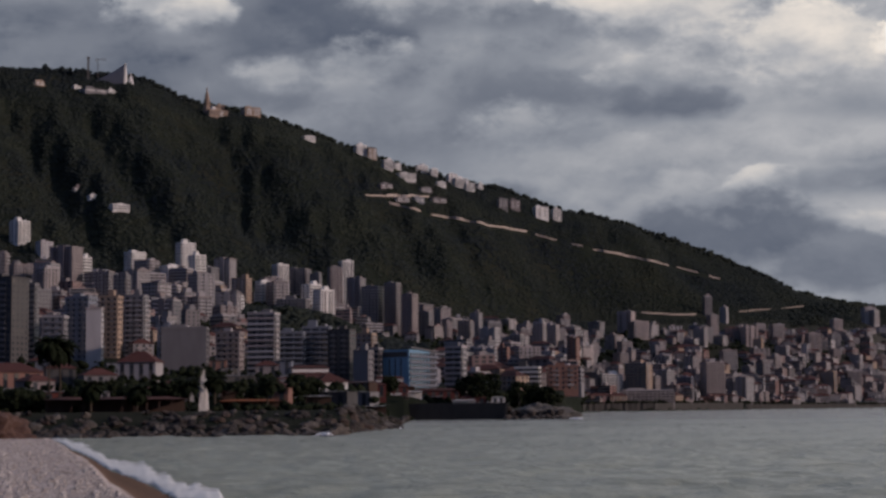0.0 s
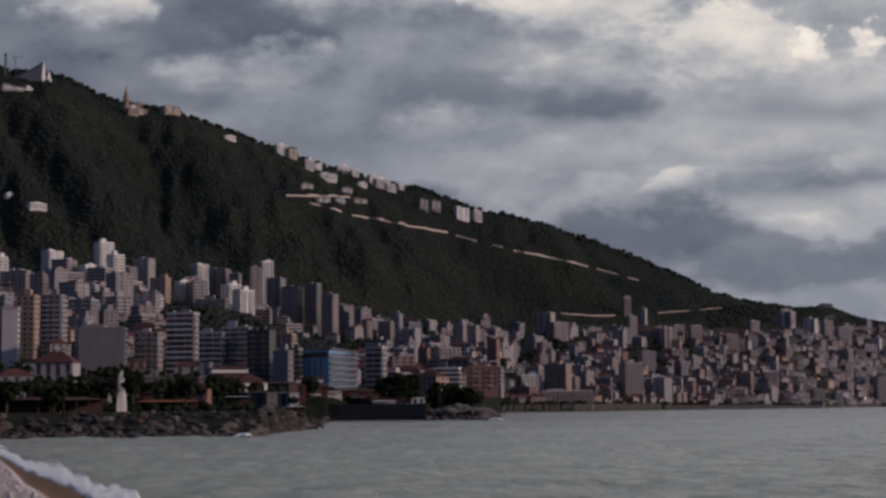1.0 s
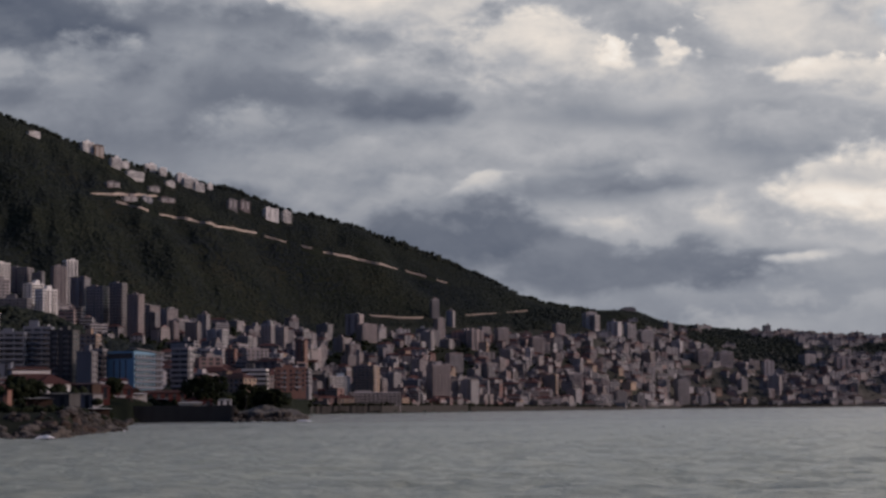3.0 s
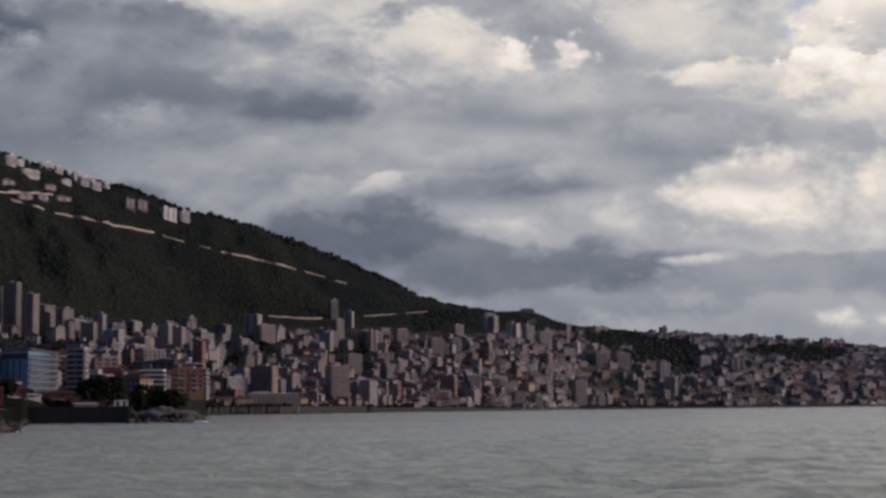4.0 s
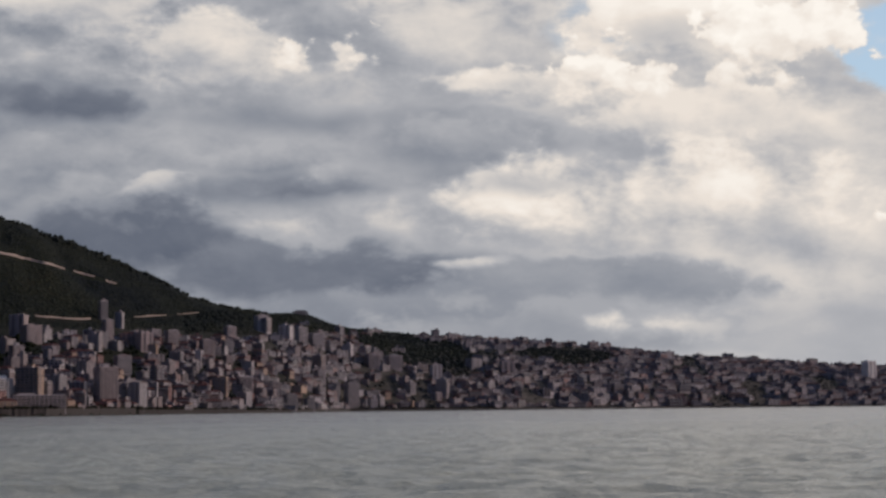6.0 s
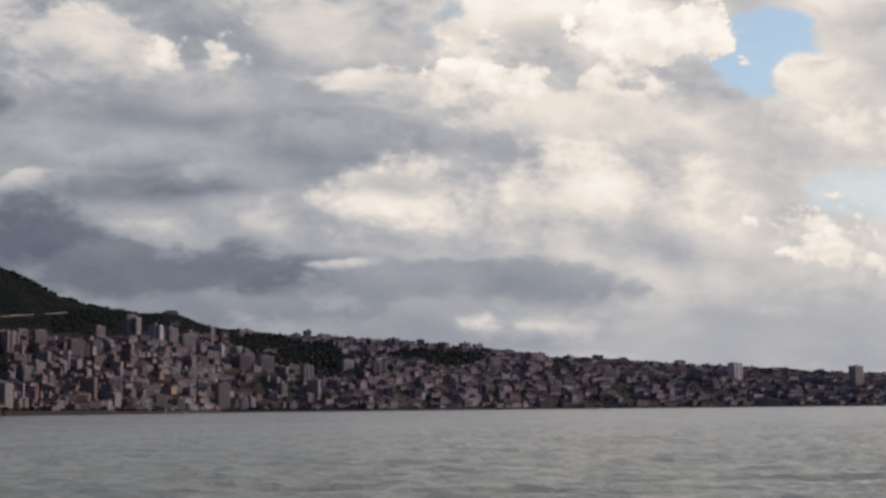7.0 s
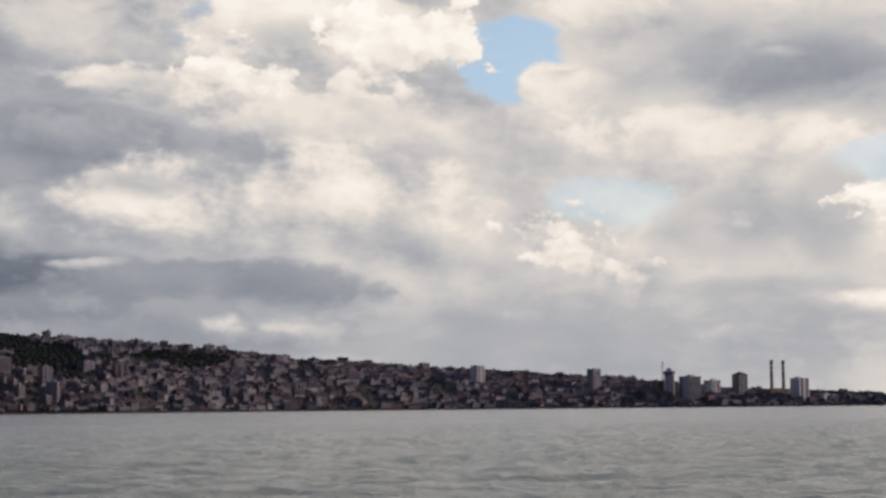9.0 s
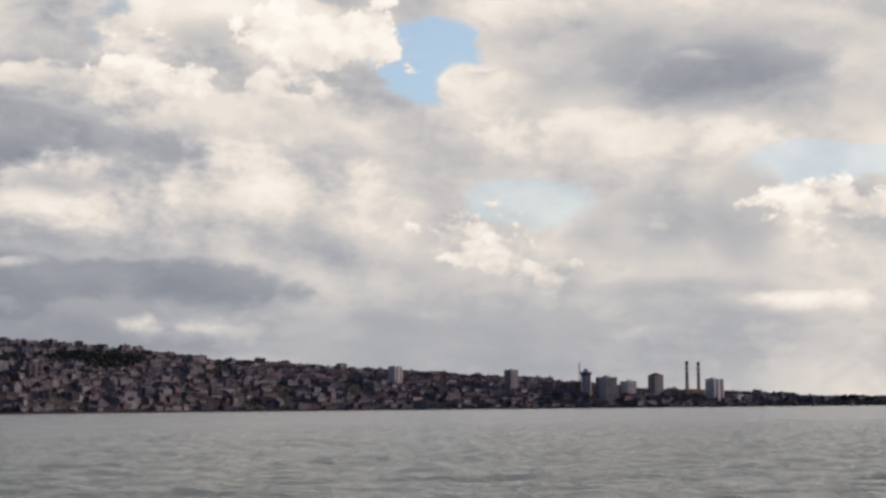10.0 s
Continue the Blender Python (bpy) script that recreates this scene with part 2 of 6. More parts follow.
DARKWALL = painted("dark_render", ((0.07, 0.068, 0.07), (0.10, 0.095, 0.092)))
BLUEWALL = painted("blue_paint", ((0.20, 0.36, 0.50), (0.20, 0.36, 0.50)), stain=0.2)
PALEBLUE = painted("pale_blue_paint", ((0.18, 0.195, 0.235), (0.20, 0.215, 0.25)), stain=0.2)
SANDSTONE = painted("sandstone", ((0.33, 0.25, 0.195), (0.38, 0.28, 0.21)))
ROOFTILE = painted("clay_tiles", ((0.075, 0.030, 0.027), (0.105, 0.040, 0.034), (0.07, 0.036, 0.032)))
ORANGE = painted("orange_canvas", ((0.24, 0.075, 0.025), (0.24, 0.075, 0.025)))
ROCK = painted("rock", ((0.04, 0.033, 0.03), (0.07, 0.06, 0.052), (0.03, 0.026, 0.025), (0.125, 0.112, 0.10), (0.055, 0.036, 0.029)), scale=0.6, stain=0.6)
PALEROCK = painted("pale_rock", ((0.15, 0.14, 0.125), (0.15, 0.14, 0.125)), scale=0.5, stain=0.7)
ROADSIDE = painted("pale_retaining_wall", ((0.55, 0.46, 0.39), (0.46, 0.39, 0.34)), stain=0.5, scale=0.08)
STEEL = painted("painted_steel", ((0.10, 0.09, 0.09), (0.13, 0.12, 0.11)), rough=0.5)
BROWNWALL = painted("brown_boards", ((0.06, 0.038, 0.03), (0.075, 0.048, 0.038)))
PINKWALL = painted("terracotta_plaster", ((0.22, 0.12, 0.095), (0.24, 0.135, 0.11)))
REDWALL = painted("red_paint", ((0.13, 0.04, 0.036), (0.16, 0.055, 0.045)))
DARKSTONE = painted("dark_stone", ((0.045, 0.042, 0.04), (0.06, 0.056, 0.052)), scale=0.3, stain=0.6)
EARTH = painted("brown_earth", ((0.10, 0.058, 0.046), (0.10, 0.058, 0.046)), scale=0.4, stain=0.9)
PEBBLE = painted("pebbles", ((0.55, 0.50, 0.46), (0.36, 0.31, 0.28), (0.68, 0.64, 0.60), (0.24, 0.21, 0.19)), scale=2.0, island=True)
CHIMNEY = painted("faded_red_concrete", ((0.55, 0.40, 0.34), (0.55, 0.40, 0.34)))
TRUNK = painted("bark", ((0.06, 0.045, 0.035), (0.09, 0.07, 0.05)), scale=2.0)


def glass_material():
    mat, g, shader = material("window_glass", 0.12)
    pick = g.add("ShaderNodeObjectInfo").outputs["Random"]
    cell = g.add("ShaderNodeTexVoronoi", {"Vector": place(g), "Scale": 0.3}).outputs["Color"]
    dark = g.ramp(g.math("FRACT", g.math("ADD", pick, cell)), ((0.0, (0.025, 0.028, 0.034)), (0.7, (0.055, 0.06, 0.066)), (1.0, (0.16, 0.145, 0.125))))
    g.put(shader.inputs["Base Color"], dark)
    return mat


GLASS = glass_material()


def leaf_material(name, tones, scale, own=0.45, relief=0.9):
    mat, g, shader = material(name, 0.85, gloss=0.06)
    where = place(g)
    isle = g.add("ShaderNodeNewGeometry").outputs["Random Per Island"]
    patch = g.noise(where, scale, 4.0, 0.6)
    base = g.ramp(g.math("MULTIPLY_ADD", isle, own, g.math("MULTIPLY", patch, 1.0 - own)), [(0.15 + 0.7 * i / (len(tones) - 1), t) for i, t in enumerate(tones)])
    g.put(shader.inputs["Base Color"], base)
    bump = g.add("ShaderNodeBump", {"Height": g.noise(where, 1.2, 4.0, 0.7), "Strength": relief, "Distance": 0.8})
    g.put(shader.inputs["Normal"], bump.outputs[0])
    return mat


# the dark tones are lifted and blued to carry haze over the mountain
PINE = leaf_material("hazed_hillside_foliage", ((0.017, 0.021, 0.026), (0.020, 0.026, 0.027), (0.032, 0.038, 0.027), (0.060, 0.062, 0.036)), 0.0035, 0.10, 0.4)
# foliage of the far trees, lightened and greyed in place of haze
HAZY_LEAF = leaf_material("hazy_foliage", ((0.045, 0.052, 0.052), (0.065, 0.072, 0.064), (0.095, 0.098, 0.084)), 0.02)
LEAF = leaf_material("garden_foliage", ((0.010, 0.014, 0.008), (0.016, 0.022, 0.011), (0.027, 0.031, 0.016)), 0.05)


def ground_material():
    """Sand by the water, scrub further up, dusty earth paled for haze far off."""
    mat, g, shader = material("ground_cover", 0.95, gloss=0.08)
    where = place(g)
    xyz = g.add("ShaderNodeSeparateXYZ", {0: where})
    far = g.vec("LENGTH", where)
    big = g.noise(where, 0.006, 6.0, 0.62)
    small = g.noise(where, 0.09, 5.0, 0.65)
    scrub = g.ramp(g.math("MULTIPLY_ADD", big, 0.6, g.math("MULTIPLY", small, 0.4)), ((0.35, (0.009, 0.012, 0.008)), (0.5, (0.014, 0.018, 0.011)), (0.66, (0.030, 0.028, 0.018))))
    pebble = g.add("ShaderNodeTexVoronoi", {"Vector": where, "Scale": 1.3}).outputs["Distance"]
    grit = g.noise(where, 0.5, 6.0, 0.7)
    sand = g.ramp(g.math("MULTIPLY_ADD", grit, 0.7, g.math("MULTIPLY", pebble, 0.3)), ((0.32, (0.30, 0.235, 0.20)), (0.5, (0.56, 0.47, 0.42)), (0.66, (0.74, 0.66, 0.61))))
    wet = g.add("ShaderNodeMapRange", {0: g.math("MULTIPLY_ADD", grit, 0.5, xyz.outputs[2]), 1: 1.25, 2: 1.65}).outputs[0]
    sand = g.mix(wet, (0.16, 0.10, 0.07), sand)
    # dusty town ground, blended in with distance in place of haze
    hazy_yard = g.ramp(g.math("MULTIPLY_ADD", small, 0.6, g.math("MULTIPLY", big, 0.4)), ((0.4, (0.05, 0.05, 0.04)), (0.55, (0.12, 0.11, 0.095)), (0.7, (0.22, 0.19, 0.165))))
    haze_far = g.add("ShaderNodeMapRange", {0: far, 1: 2500.0, 2: 3300.0}).outputs[0]
    lowland = g.add("ShaderNodeMapRange", {0: xyz.outputs[2], 1: 175.0, 2: 110.0}).outputs[0]
    scrub = g.mix(g.math("MULTIPLY", haze_far, lowland), scrub, hazy_yard)
    beach = g.add("ShaderNodeMapRange", {0: far, 1: 400.0, 2: 425.0}).outputs[0]
    g.put(shader.inputs["Base Color"], g.mix(beach, sand, scrub))
    bump = g.add("ShaderNodeBump", {"Height": g.math("ADD", grit, pebble), "Strength": 0.5, "Distance": 0.15})
    g.put(shader.inputs["Normal"], bump.outputs[0])
    return mat


def sea_material():
    mat, g, shader = material("sea_water", 0.2)
    where = place(g)
    far = g.vec("LENGTH", where)
    swell = g.noise(g.vec("MULTIPLY", where, (0.35, 1.0, 1.0)), 0.07, 4.0, 0.55, 0.3)
    ripple = g.noise(g.vec("MULTIPLY", where, (0.7, 1.0, 1.0)), 0.2, 4.0, 0.6, 0.4)
    chop = g.noise(g.vec("MULTIPLY", where, (0.6, 1.0, 1.0)), 0.6, 5.0, 0.65, 0.4)
    tone = g.noise(g.vec("MULTIPLY", where, (0.3, 1.0, 1.0)), 0.012, 4.0, 0.6)
    near = g.add("ShaderNodeMapRange", {0: far, 1: 150.0, 2: 900.0}).outputs[0]
    body = g.mix(near, (0.52, 0.55, 0.42), (0.42, 0.437, 0.382))
    body = g.mix(g.math("MULTIPLY", tone, 0.5), body, (0.14, 0.155, 0.13))
    g.put(shader.inputs["Base Color"], body)
    g.put(shader.inputs["IOR"], 1.33)
    bump = g.add("ShaderNodeBump", {"Height": swell, "Strength": 1.0, "Distance": 1.8})
    middle = g.add("ShaderNodeBump", {"Height": ripple, "Strength": 1.0, "Distance": 0.6, "Normal": bump.outputs[0]})
    fine = g.add("ShaderNodeBump", {"Height": chop, "Strength": 1.0, "Distance": 0.45, "Normal": middle.outputs[0]})
    g.put(shader.inputs["Normal"], fine.outputs[0])
    return mat


def foam_material():
    mat, g, shader = material("sea_foam", 0.9)
    where = place(g)
    froth = g.noise(g.vec("MULTIPLY", where, (1.0, 0.5, 1.0)), 0.55, 6.0, 0.75)
    g.put(shader.inputs["Base Color"], g.ramp(froth, ((0.3, (0.68, 0.69, 0.66)), (0.6, (0.90, 0.90, 0.88)))))
    up = g.add("ShaderNodeSeparateXYZ", {0: where}).outputs[2]
    lace = g.add("ShaderNodeMapRange", {0: g.math("MULTIPLY_ADD", froth, 0.6, up), 1: 0.24, 2: 0.44}).outputs[0]
    g.put(shader.inputs["Alpha"], lace)
    return mat


GROUND, SEA, FOAM = ground_material(), sea_material(), foam_material()


# ---- the lie of the land ----
def between(x, table):
    return np.interp(x, [row[0] for row in table], [row[1] for row in table])


# by bearing (degrees, to the right of due ahead): height of the skyline in degrees and its distance
RIDGE_UP = ((-60, 8), (-36, 11.1), (-30.5, 11.2), (-27.2, 10.95), (-26, 10.4), (-25, 10.12), (-23.5, 9.85), (-22, 9.4), (-20, 8.62), (-18, 7.95),
            (-16, 7.45), (-15, 7.3), (-13.2, 6.55), (-12, 6.35), (-11.2, 6.1), (-9.4, 5.55), (-7.7, 4.9), (-6, 4.05), (-5.2, 3.62), (-4, 3.3),
            (-2.8, 3.12), (-1.5, 3.15), (-0.4, 2.66), (1, 2.5), (4.5, 2.25), (8, 1.95), (11, 1.6), (14, 1.36), (18, 1.1), (22, 0.85), (24, 0.6),
            (26, 0.4), (29, 0.2), (31, 0.12), (34, 0.1), (40, 0.1))
RIDGE_FAR = ((-60, 2600), (-32, 2800), (-20, 3050), (-12, 3250), (-6, 3500), (-2, 3700), (5, 4000), (14, 4350), (22, 4600), (28, 4750), (40, 4850))
# the upper edge of the town
TOWN_UP = ((-60, 3), (-32, 4.75), (-28, 4.4), (-25, 4.1), (-21.5, 3.3), (-18, 2.6), (-14, 2.65), (-11, 2.85), (-6, 2.8), (-3, 2.6), (-0.5, 1.9), (3, 1.5),
           (10, 1.0), (20, 0.6), (26, 0.3), (40, 0.05))
TOWN_FAR = ((-60, 1700), (-32, 1850), (-22, 1800), (-17, 2000), (-12, 2700), (-6, 2950), (0, 3300), (10, 3700), (20, 4250), (30, 4600), (40, 4700))
SHORE_FAR = ((-75, 4700), (-60, 430), (-28, 436), (-21.3, 436), (-20.4, 440), (-20.1, 470), (-18.6, 560), (-18.3, 900), (-17.2, 930), (-15.2, 900), (-15, 880), (-13.1, 880),
             (-12.7, 1500), (-12.3, 1880), (-10, 1920), (-8, 2100), (-2, 2600), (0, 2950), (5, 3150), (12, 3600), (20, 4000), (27, 4300), (30, 4500), (36, 4600), (42, 4700))
BEACH_FAR = ((-90, 415), (-30.1, 410), (-29.4, 300), (-28.2, 200), (-26.1, 135), (-22, 90), (-10, 40), (10, 15), (40, 9), (75, 9))


LATTICE = np.random.RandomState(11).rand(64, 64) - 0.5


def rough(x, y):
    """Smooth noise between -0.5 and 0.5."""
    x, y = np.asarray(x, float) + 200, np.asarray(y, float) + 200
    i, j = np.floor(x).astype(int), np.floor(y).astype(int)
    u, v = x - i, y - j
    u, v = u * u * (3 - 2 * u), v * v * (3 - 2 * v)
    p = lambda a, b: LATTICE[a % 64, b % 64]
    return (p(i, j) * (1 - u) + p(i + 1, j) * u) * (1 - v) + (p(i, j + 1) * (1 - u) + p(i + 1, j + 1) * u) * v


def land(bearing, far):
    """Height of the ground, for arrays of bearing and distance."""
    bearing, far = np.asarray(bearing, float), np.asarray(far, float)
    shore, town, ridge = between(bearing, SHORE_FAR), between(bearing, TOWN_FAR), between(bearing, RIDGE_FAR)
    quay = between(bearing, ((-60, 6.0), (-20, 6.3), (-18, 7.6), (-15.1, 7.6), (-14.8, 3.0), (-12.7, 3.0), (-12.4, 8.5), (-7.5, 8.0), (-5, 5.5), (0, 3.6), (10, 3.5)))
    up0 = (quay - EYE) / shore
    up1, up2 = np.tan(np.radians(between(bearing, TOWN_UP))), np.tan(np.radians(between(bearing, RIDGE_UP)))
    flat = np.where(bearing < -12.5, between(bearing, ((-22, 560), (-18.5, 700), (-17.5, 940), (-12.5, 940))), shore + 60)
    half = np.where(bearing < -12.5, 1000.0, flat + (town - flat) * 0.5)
    up_half = np.where(bearing < -12.5, np.tan(np.radians(between(bearing, ((-32, 1.5), (-25, 1.3), (-21, 1.2), (-19.5, 0.55), (-15, 0.35), (-12.5, 0.2))))), up0 + (up1 - up0) * 0.6)
    s = np.clip((far - flat) / np.maximum(half - flat, 1), 0, 1)
    s2 = np.clip((far - half) / np.maximum(town - half, 1), 0, 1)
    k = np.clip((far - town) / (ridge - town), 0, 1)
    up = up0 + (up_half - up0) * s + (up1 - up_half) * s2 ** 0.85 + (up2 - up1) * (1 - (1 - k) ** 1.25)
    z = EYE + far * up
    lean = bearing + far * 0.0045                           # the spurs run down to the right
    spur = rough(lean * 0.30, far * 0.0009) * 60 + rough(lean * 0.8 + 7, far * 0.0022) * 32 + rough(bearing * 2.6, far * 0.010) * 14
    z = z + spur * np.sin(np.pi * k) ** 0.8 * np.clip((up2 - 0.02) / 0.12, 0, 1)
    knoll = np.clip((bearing + 24.0) / 1.6, 0, 1) * np.clip((-17.8 - bearing) / 3.0, 0, 1)
    z = z + 13 * knoll * np.exp(-((far - 1480) / 85) ** 2)
    z = np.where(far > ridge, EYE + ridge * up2 - (far - ridge) * 0.25, z)
    z = np.where(far < flat, quay, z)
    z = np.where((far < 890) & (bearing > -20.2), z * np.clip((-18.45 - bearing) / 1.7, 0.12, 1), z)
    out = far - shore
    rise = np.where(bearing < -18.5, 38.0, 6.0)
    z = np.where(out < rise, -2 + (z + 2) * np.clip(out / rise * 0.8 + 0.2, 0, 1), z)
    sea = np.where(out < -4, -2.5, z)
    edge = between(bearing, BEACH_FAR)
    inside = (edge - far) / np.maximum(edge, 1)
    sand = np.minimum(1.5, np.where(inside * edge < 34, inside * edge * 0.012, inside * edge * 0.03 - 0.61)) + np.clip(4.6 - far * 0.12, 0, 4.1)
    return np.maximum(sea, np.where(inside > -0.05, sand, -2.5))


def spot(bearing, far, dz=0.0):
    a = radians(bearing)
    return Vector((far * math.sin(a), far * math.cos(a), float(land(bearing, far)) + dz))


def mesh_from(name, verts, faces, mat, smooth=False):
    """A mesh from arrays; all faces have the same number of corners."""
    verts, faces = np.asarray(verts, np.float32), np.asarray(faces, np.int32)
    me = bpy.data.meshes.new(name)
    n, corners = faces.shape
    me.vertices.add(len(verts))
    me.vertices.foreach_set("co", verts.ravel())
    me.loops.add(n * corners)
    me.loops.foreach_set("vertex_index", faces.ravel())
    me.polygons.add(n)
    me.polygons.foreach_set("loop_start", np.arange(0, n * corners, corners, dtype=np.int32))
    me.polygons.foreach_set("use_smooth", np.full(n, smooth))
    me.update(calc_edges=True)
    me.validate()
    me.materials.append(mat)
    return me


def grid(bearings, fars, heights):
    a = np.radians(bearings)[:, None]
    v = np.stack([np.sin(a) * fars[None], np.cos(a) * fars[None], heights], -1).reshape(-1, 3)
    n, m = len(bearings), len(fars)
    i = (np.arange(n - 1)[:, None] * m + np.arange(m - 1)[None]).ravel()
    return v, np.stack([i, i + 1, i + m + 1, i + m], -1)


bearings = np.concatenate([np.arange(-180, -60, 6.0), np.arange(-60, -36, 2.0), np.arange(-36, 36, 0.14), np.arange(36, 181, 6.0)])
fars = np.concatenate([np.linspace(-0.02, 60, 16), np.arange(66, 420, 7.0), np.arange(420, 460, 2.5), np.arange(464, 1000, 14.0), np.arange(1000, 4960, 22.0), [5400.0]])
B, F = np.meshgrid(bearings, fars, indexing="ij")
Z = land(B, F)
behind = np.abs(B) > 75
Z = np.where(behind, 5.4 + np.clip((np.abs(B) - 75) / 20, 0, 1) * np.clip(F - 30, 0, 3000) * 0.06 - np.where(np.abs(B) < 90, np.clip(F - 8, 0, 80) * 0.1, 0), Z)
v, f = grid(bearings, fars, Z)
ground = tagged(new("ground", mesh_from("ground", v, f, GROUND, True)), "sandy beach and scrub-covered coastal mountain slope", "ground", kind="structure")
bearings = np.concatenate([np.arange(-180, -36, 4.0), np.arange(-36, 36, 0.12), np.arange(36, 181, 4.0)])
fars = np.concatenate([[-0.02], np.linspace(8, 104, 10), 110 * np.exp(np.arange(0, 1.95, 0.0075)), np.geomspace(790, 4990, 40)])
B, F = np.meshgrid(bearings, fars, indexing="ij")
X, Y = np.sin(np.radians(B)) * F, np.cos(np.radians(B)) * F
U, V = X * 0.995 + Y * 0.1, Y * 0.995 - X * 0.1
waves = 0.5 * rough(U / 40, V / 8) + 0.5 * rough(U / 14 + 5, V / 3.6) + 0.55 * rough(U / 5 + 9, V / 1.5) + 0.3 * rough(U / 2.2 + 3, V / 0.9)
waves = waves * np.clip((F - between(B, BEACH_FAR) * 1.05) / 60, 0.06, 1) * np.clip((1100 - F) / 500, 0, 1) * np.clip((38 - np.abs(B)) / 2, 0, 1)
v, f = grid(bearings, fars, waves)
water = tagged(new("water", mesh_from("water", v, f, SEA, True)), "grey-green sea with low choppy waves", "sea", kind="structure")


# ---- buildings ----
def box(bm, x0, x1, y0, y1, z0, z1):
    vs = [bm.verts.new((x, y, z)) for z in (z0, z1) for x, y in ((x0, y0), (x1, y0), (x1, y1), (x0, y1))]
    for q in ((3, 2, 1, 0), (4, 5, 6, 7), (0, 1, 5, 4), (1, 2, 6, 5), (2, 3, 7, 6), (3, 0, 4, 7)):
        bm.faces.new([vs[i] for i in q])


def part(name, bm, mat, parent, label="", stuff=False):
    me = bpy.data.meshes.new(name)
    bm.to_mesh(me)
    bm.free()
    me.materials.append(mat)
    ob = new(name, me)
    ob.parent = parent
    if label:
        ob["label"] = label
    if stuff:
        ob["kind"] = "stuff"
    return ob


def build(name, w, d, floors, style="bands", wall=None, trim=None, storey=3.1, rng=random, near=False, roof="flat"):
    """A block of flats with its front towards -y, standing on z = 0 and footed below it."""
    wall, trim = wall or PLASTER, trim or WHITE
    root = new(name)
    h = floors * storey
    bm = bmesh.new()
    box(bm, -w / 2, w / 2, -d / 2, d / 2, -14 if floors > 5 else -1.5 - d * 0.22, h)
    if style == "bays":                                     # projecting stair and room bays
        box(bm, -w * 0.12, w * 0.12, -d / 2 - 1.3, -d / 2 + 0.5, -10, h + 1.4)
        box(bm, -w / 2 + 0.2, -w * 0.36, -d / 2 - 0.9, -d / 2 + 0.5, -10, h + 0.3)
        box(bm, w * 0.36, w / 2 - 0.2, -d / 2 - 0.9, -d / 2 + 0.5, -10, h + 0.3)
    part("wall", bm, wall, root)
    for k in range(floors):
        z = k * storey
        if k == 0:
            panes = bmesh.new()
        if k == 0 or near:
            slabs = bmesh.new()
        for side in range(4):
            length, out = (w, d / 2) if side % 2 == 0 else (d, w / 2)
            turn = Matrix.Rotation(side * math.pi / 2, 4, "Z")
            first = len(panes.verts)
            firsts = len(slabs.verts)
            panes.verts.ensure_lookup_table()
            if style == "blank" and side in (0, 2):
                n = 0
            else:
                n = max(2, int(length / (3.4 if style != "bands" else 4.6)))
            for i in range(n):
                x = (i + 0.5) / n * length - length / 2
                wide = length / n * (0.4 if style in ("grid", "bays") else 0.8 if style == "bands" else 0.44)
                if side % 2 and style == "bands":
                    wide *= 0.45
                box(panes, x - wide / 2, x + wide / 2, -out - 0.06, -out + 0.1, z + (0.5 if style == "bands" else 0.9), z + storey - 0.6)
            balcony = style in ("bands", "fins") and side in (0, 1, 3) or style in ("grid", "bays") and side == 0 and k > 0
            if balcony and n:
                if style == "bands":
                    spans = [(-length / 2, length / 2)] if side == 0 else [(-length / 2, -length * 0.15)]
                elif style == "fins":
                    spans = [(-length * 0.42, -length * 0.08), (length * 0.08, length * 0.42)]
                else:
                    spans = [(-length * 0.34, -length * 0.14), (length * 0.14, length * 0.34)]
                for x0, x1 in spans:
                    if near:                                # each balcony is a part of its own
                        one = bmesh.new()
                        box(one, x0, x1, -out - 1.4, -out + 0.02, z - 0.12, z + 0.12)
                        box(one, x0, x1, -out - 1.4, -out - 1.25, z + 0.12, z + 1.0)
                        bmesh.ops.transform(one, matrix=turn, verts=one.verts)
                        part("balcony", one, trim, root)
                        continue
                    box(slabs, x0, x1, -out - 1.4, -out + 0.02, z - 0.12, z + 0.12)
                    box(slabs, x0, x1, -out - 1.4, -out - 1.25, z + 0.12, z + 1.0)
            for bm, n0 in ((panes, first), (slabs, firsts)):
                bm.verts.ensure_lookup_table()
                if len(bm.verts) > n0:
                    bmesh.ops.transform(bm, matrix=turn, verts=bm.verts[n0:])
        if near or k == floors - 1:
            if k == floors - 1:
                part("glazing", panes, GLASS, root, stuff=True)
            if len(slabs.verts):
                part("balconywork", slabs, trim, root, stuff=True)
            else:
                slabs.free()
    bm = bmesh.new()
    if roof == "hip":
        o = 0.7
        base = [bm.verts.new(p) for p in ((-w / 2 - o, -d / 2 - o, h), (w / 2 + o, -d / 2 - o, h), (w / 2 + o, d / 2 + o, h), (-w / 2 - o, d / 2 + o, h))]
        run = max(0.5, (w - d) / 2)
        top = [bm.verts.new((-run, 0, h + d * 0.3)), bm.verts.new((run, 0, h + d * 0.3))]
        for q in ((base[0], base[1], top[1], top[0]), (base[2], base[3], top[0], top[1]), (base[1], base[2], top[1]), (base[3], base[0], top[0])):
            bm.faces.new(q)
        bm.faces.new(base[::-1])
        part("roof", bm, ROOFTILE, root, "red clay tile hipped roof")
    else:
        t = 0.25
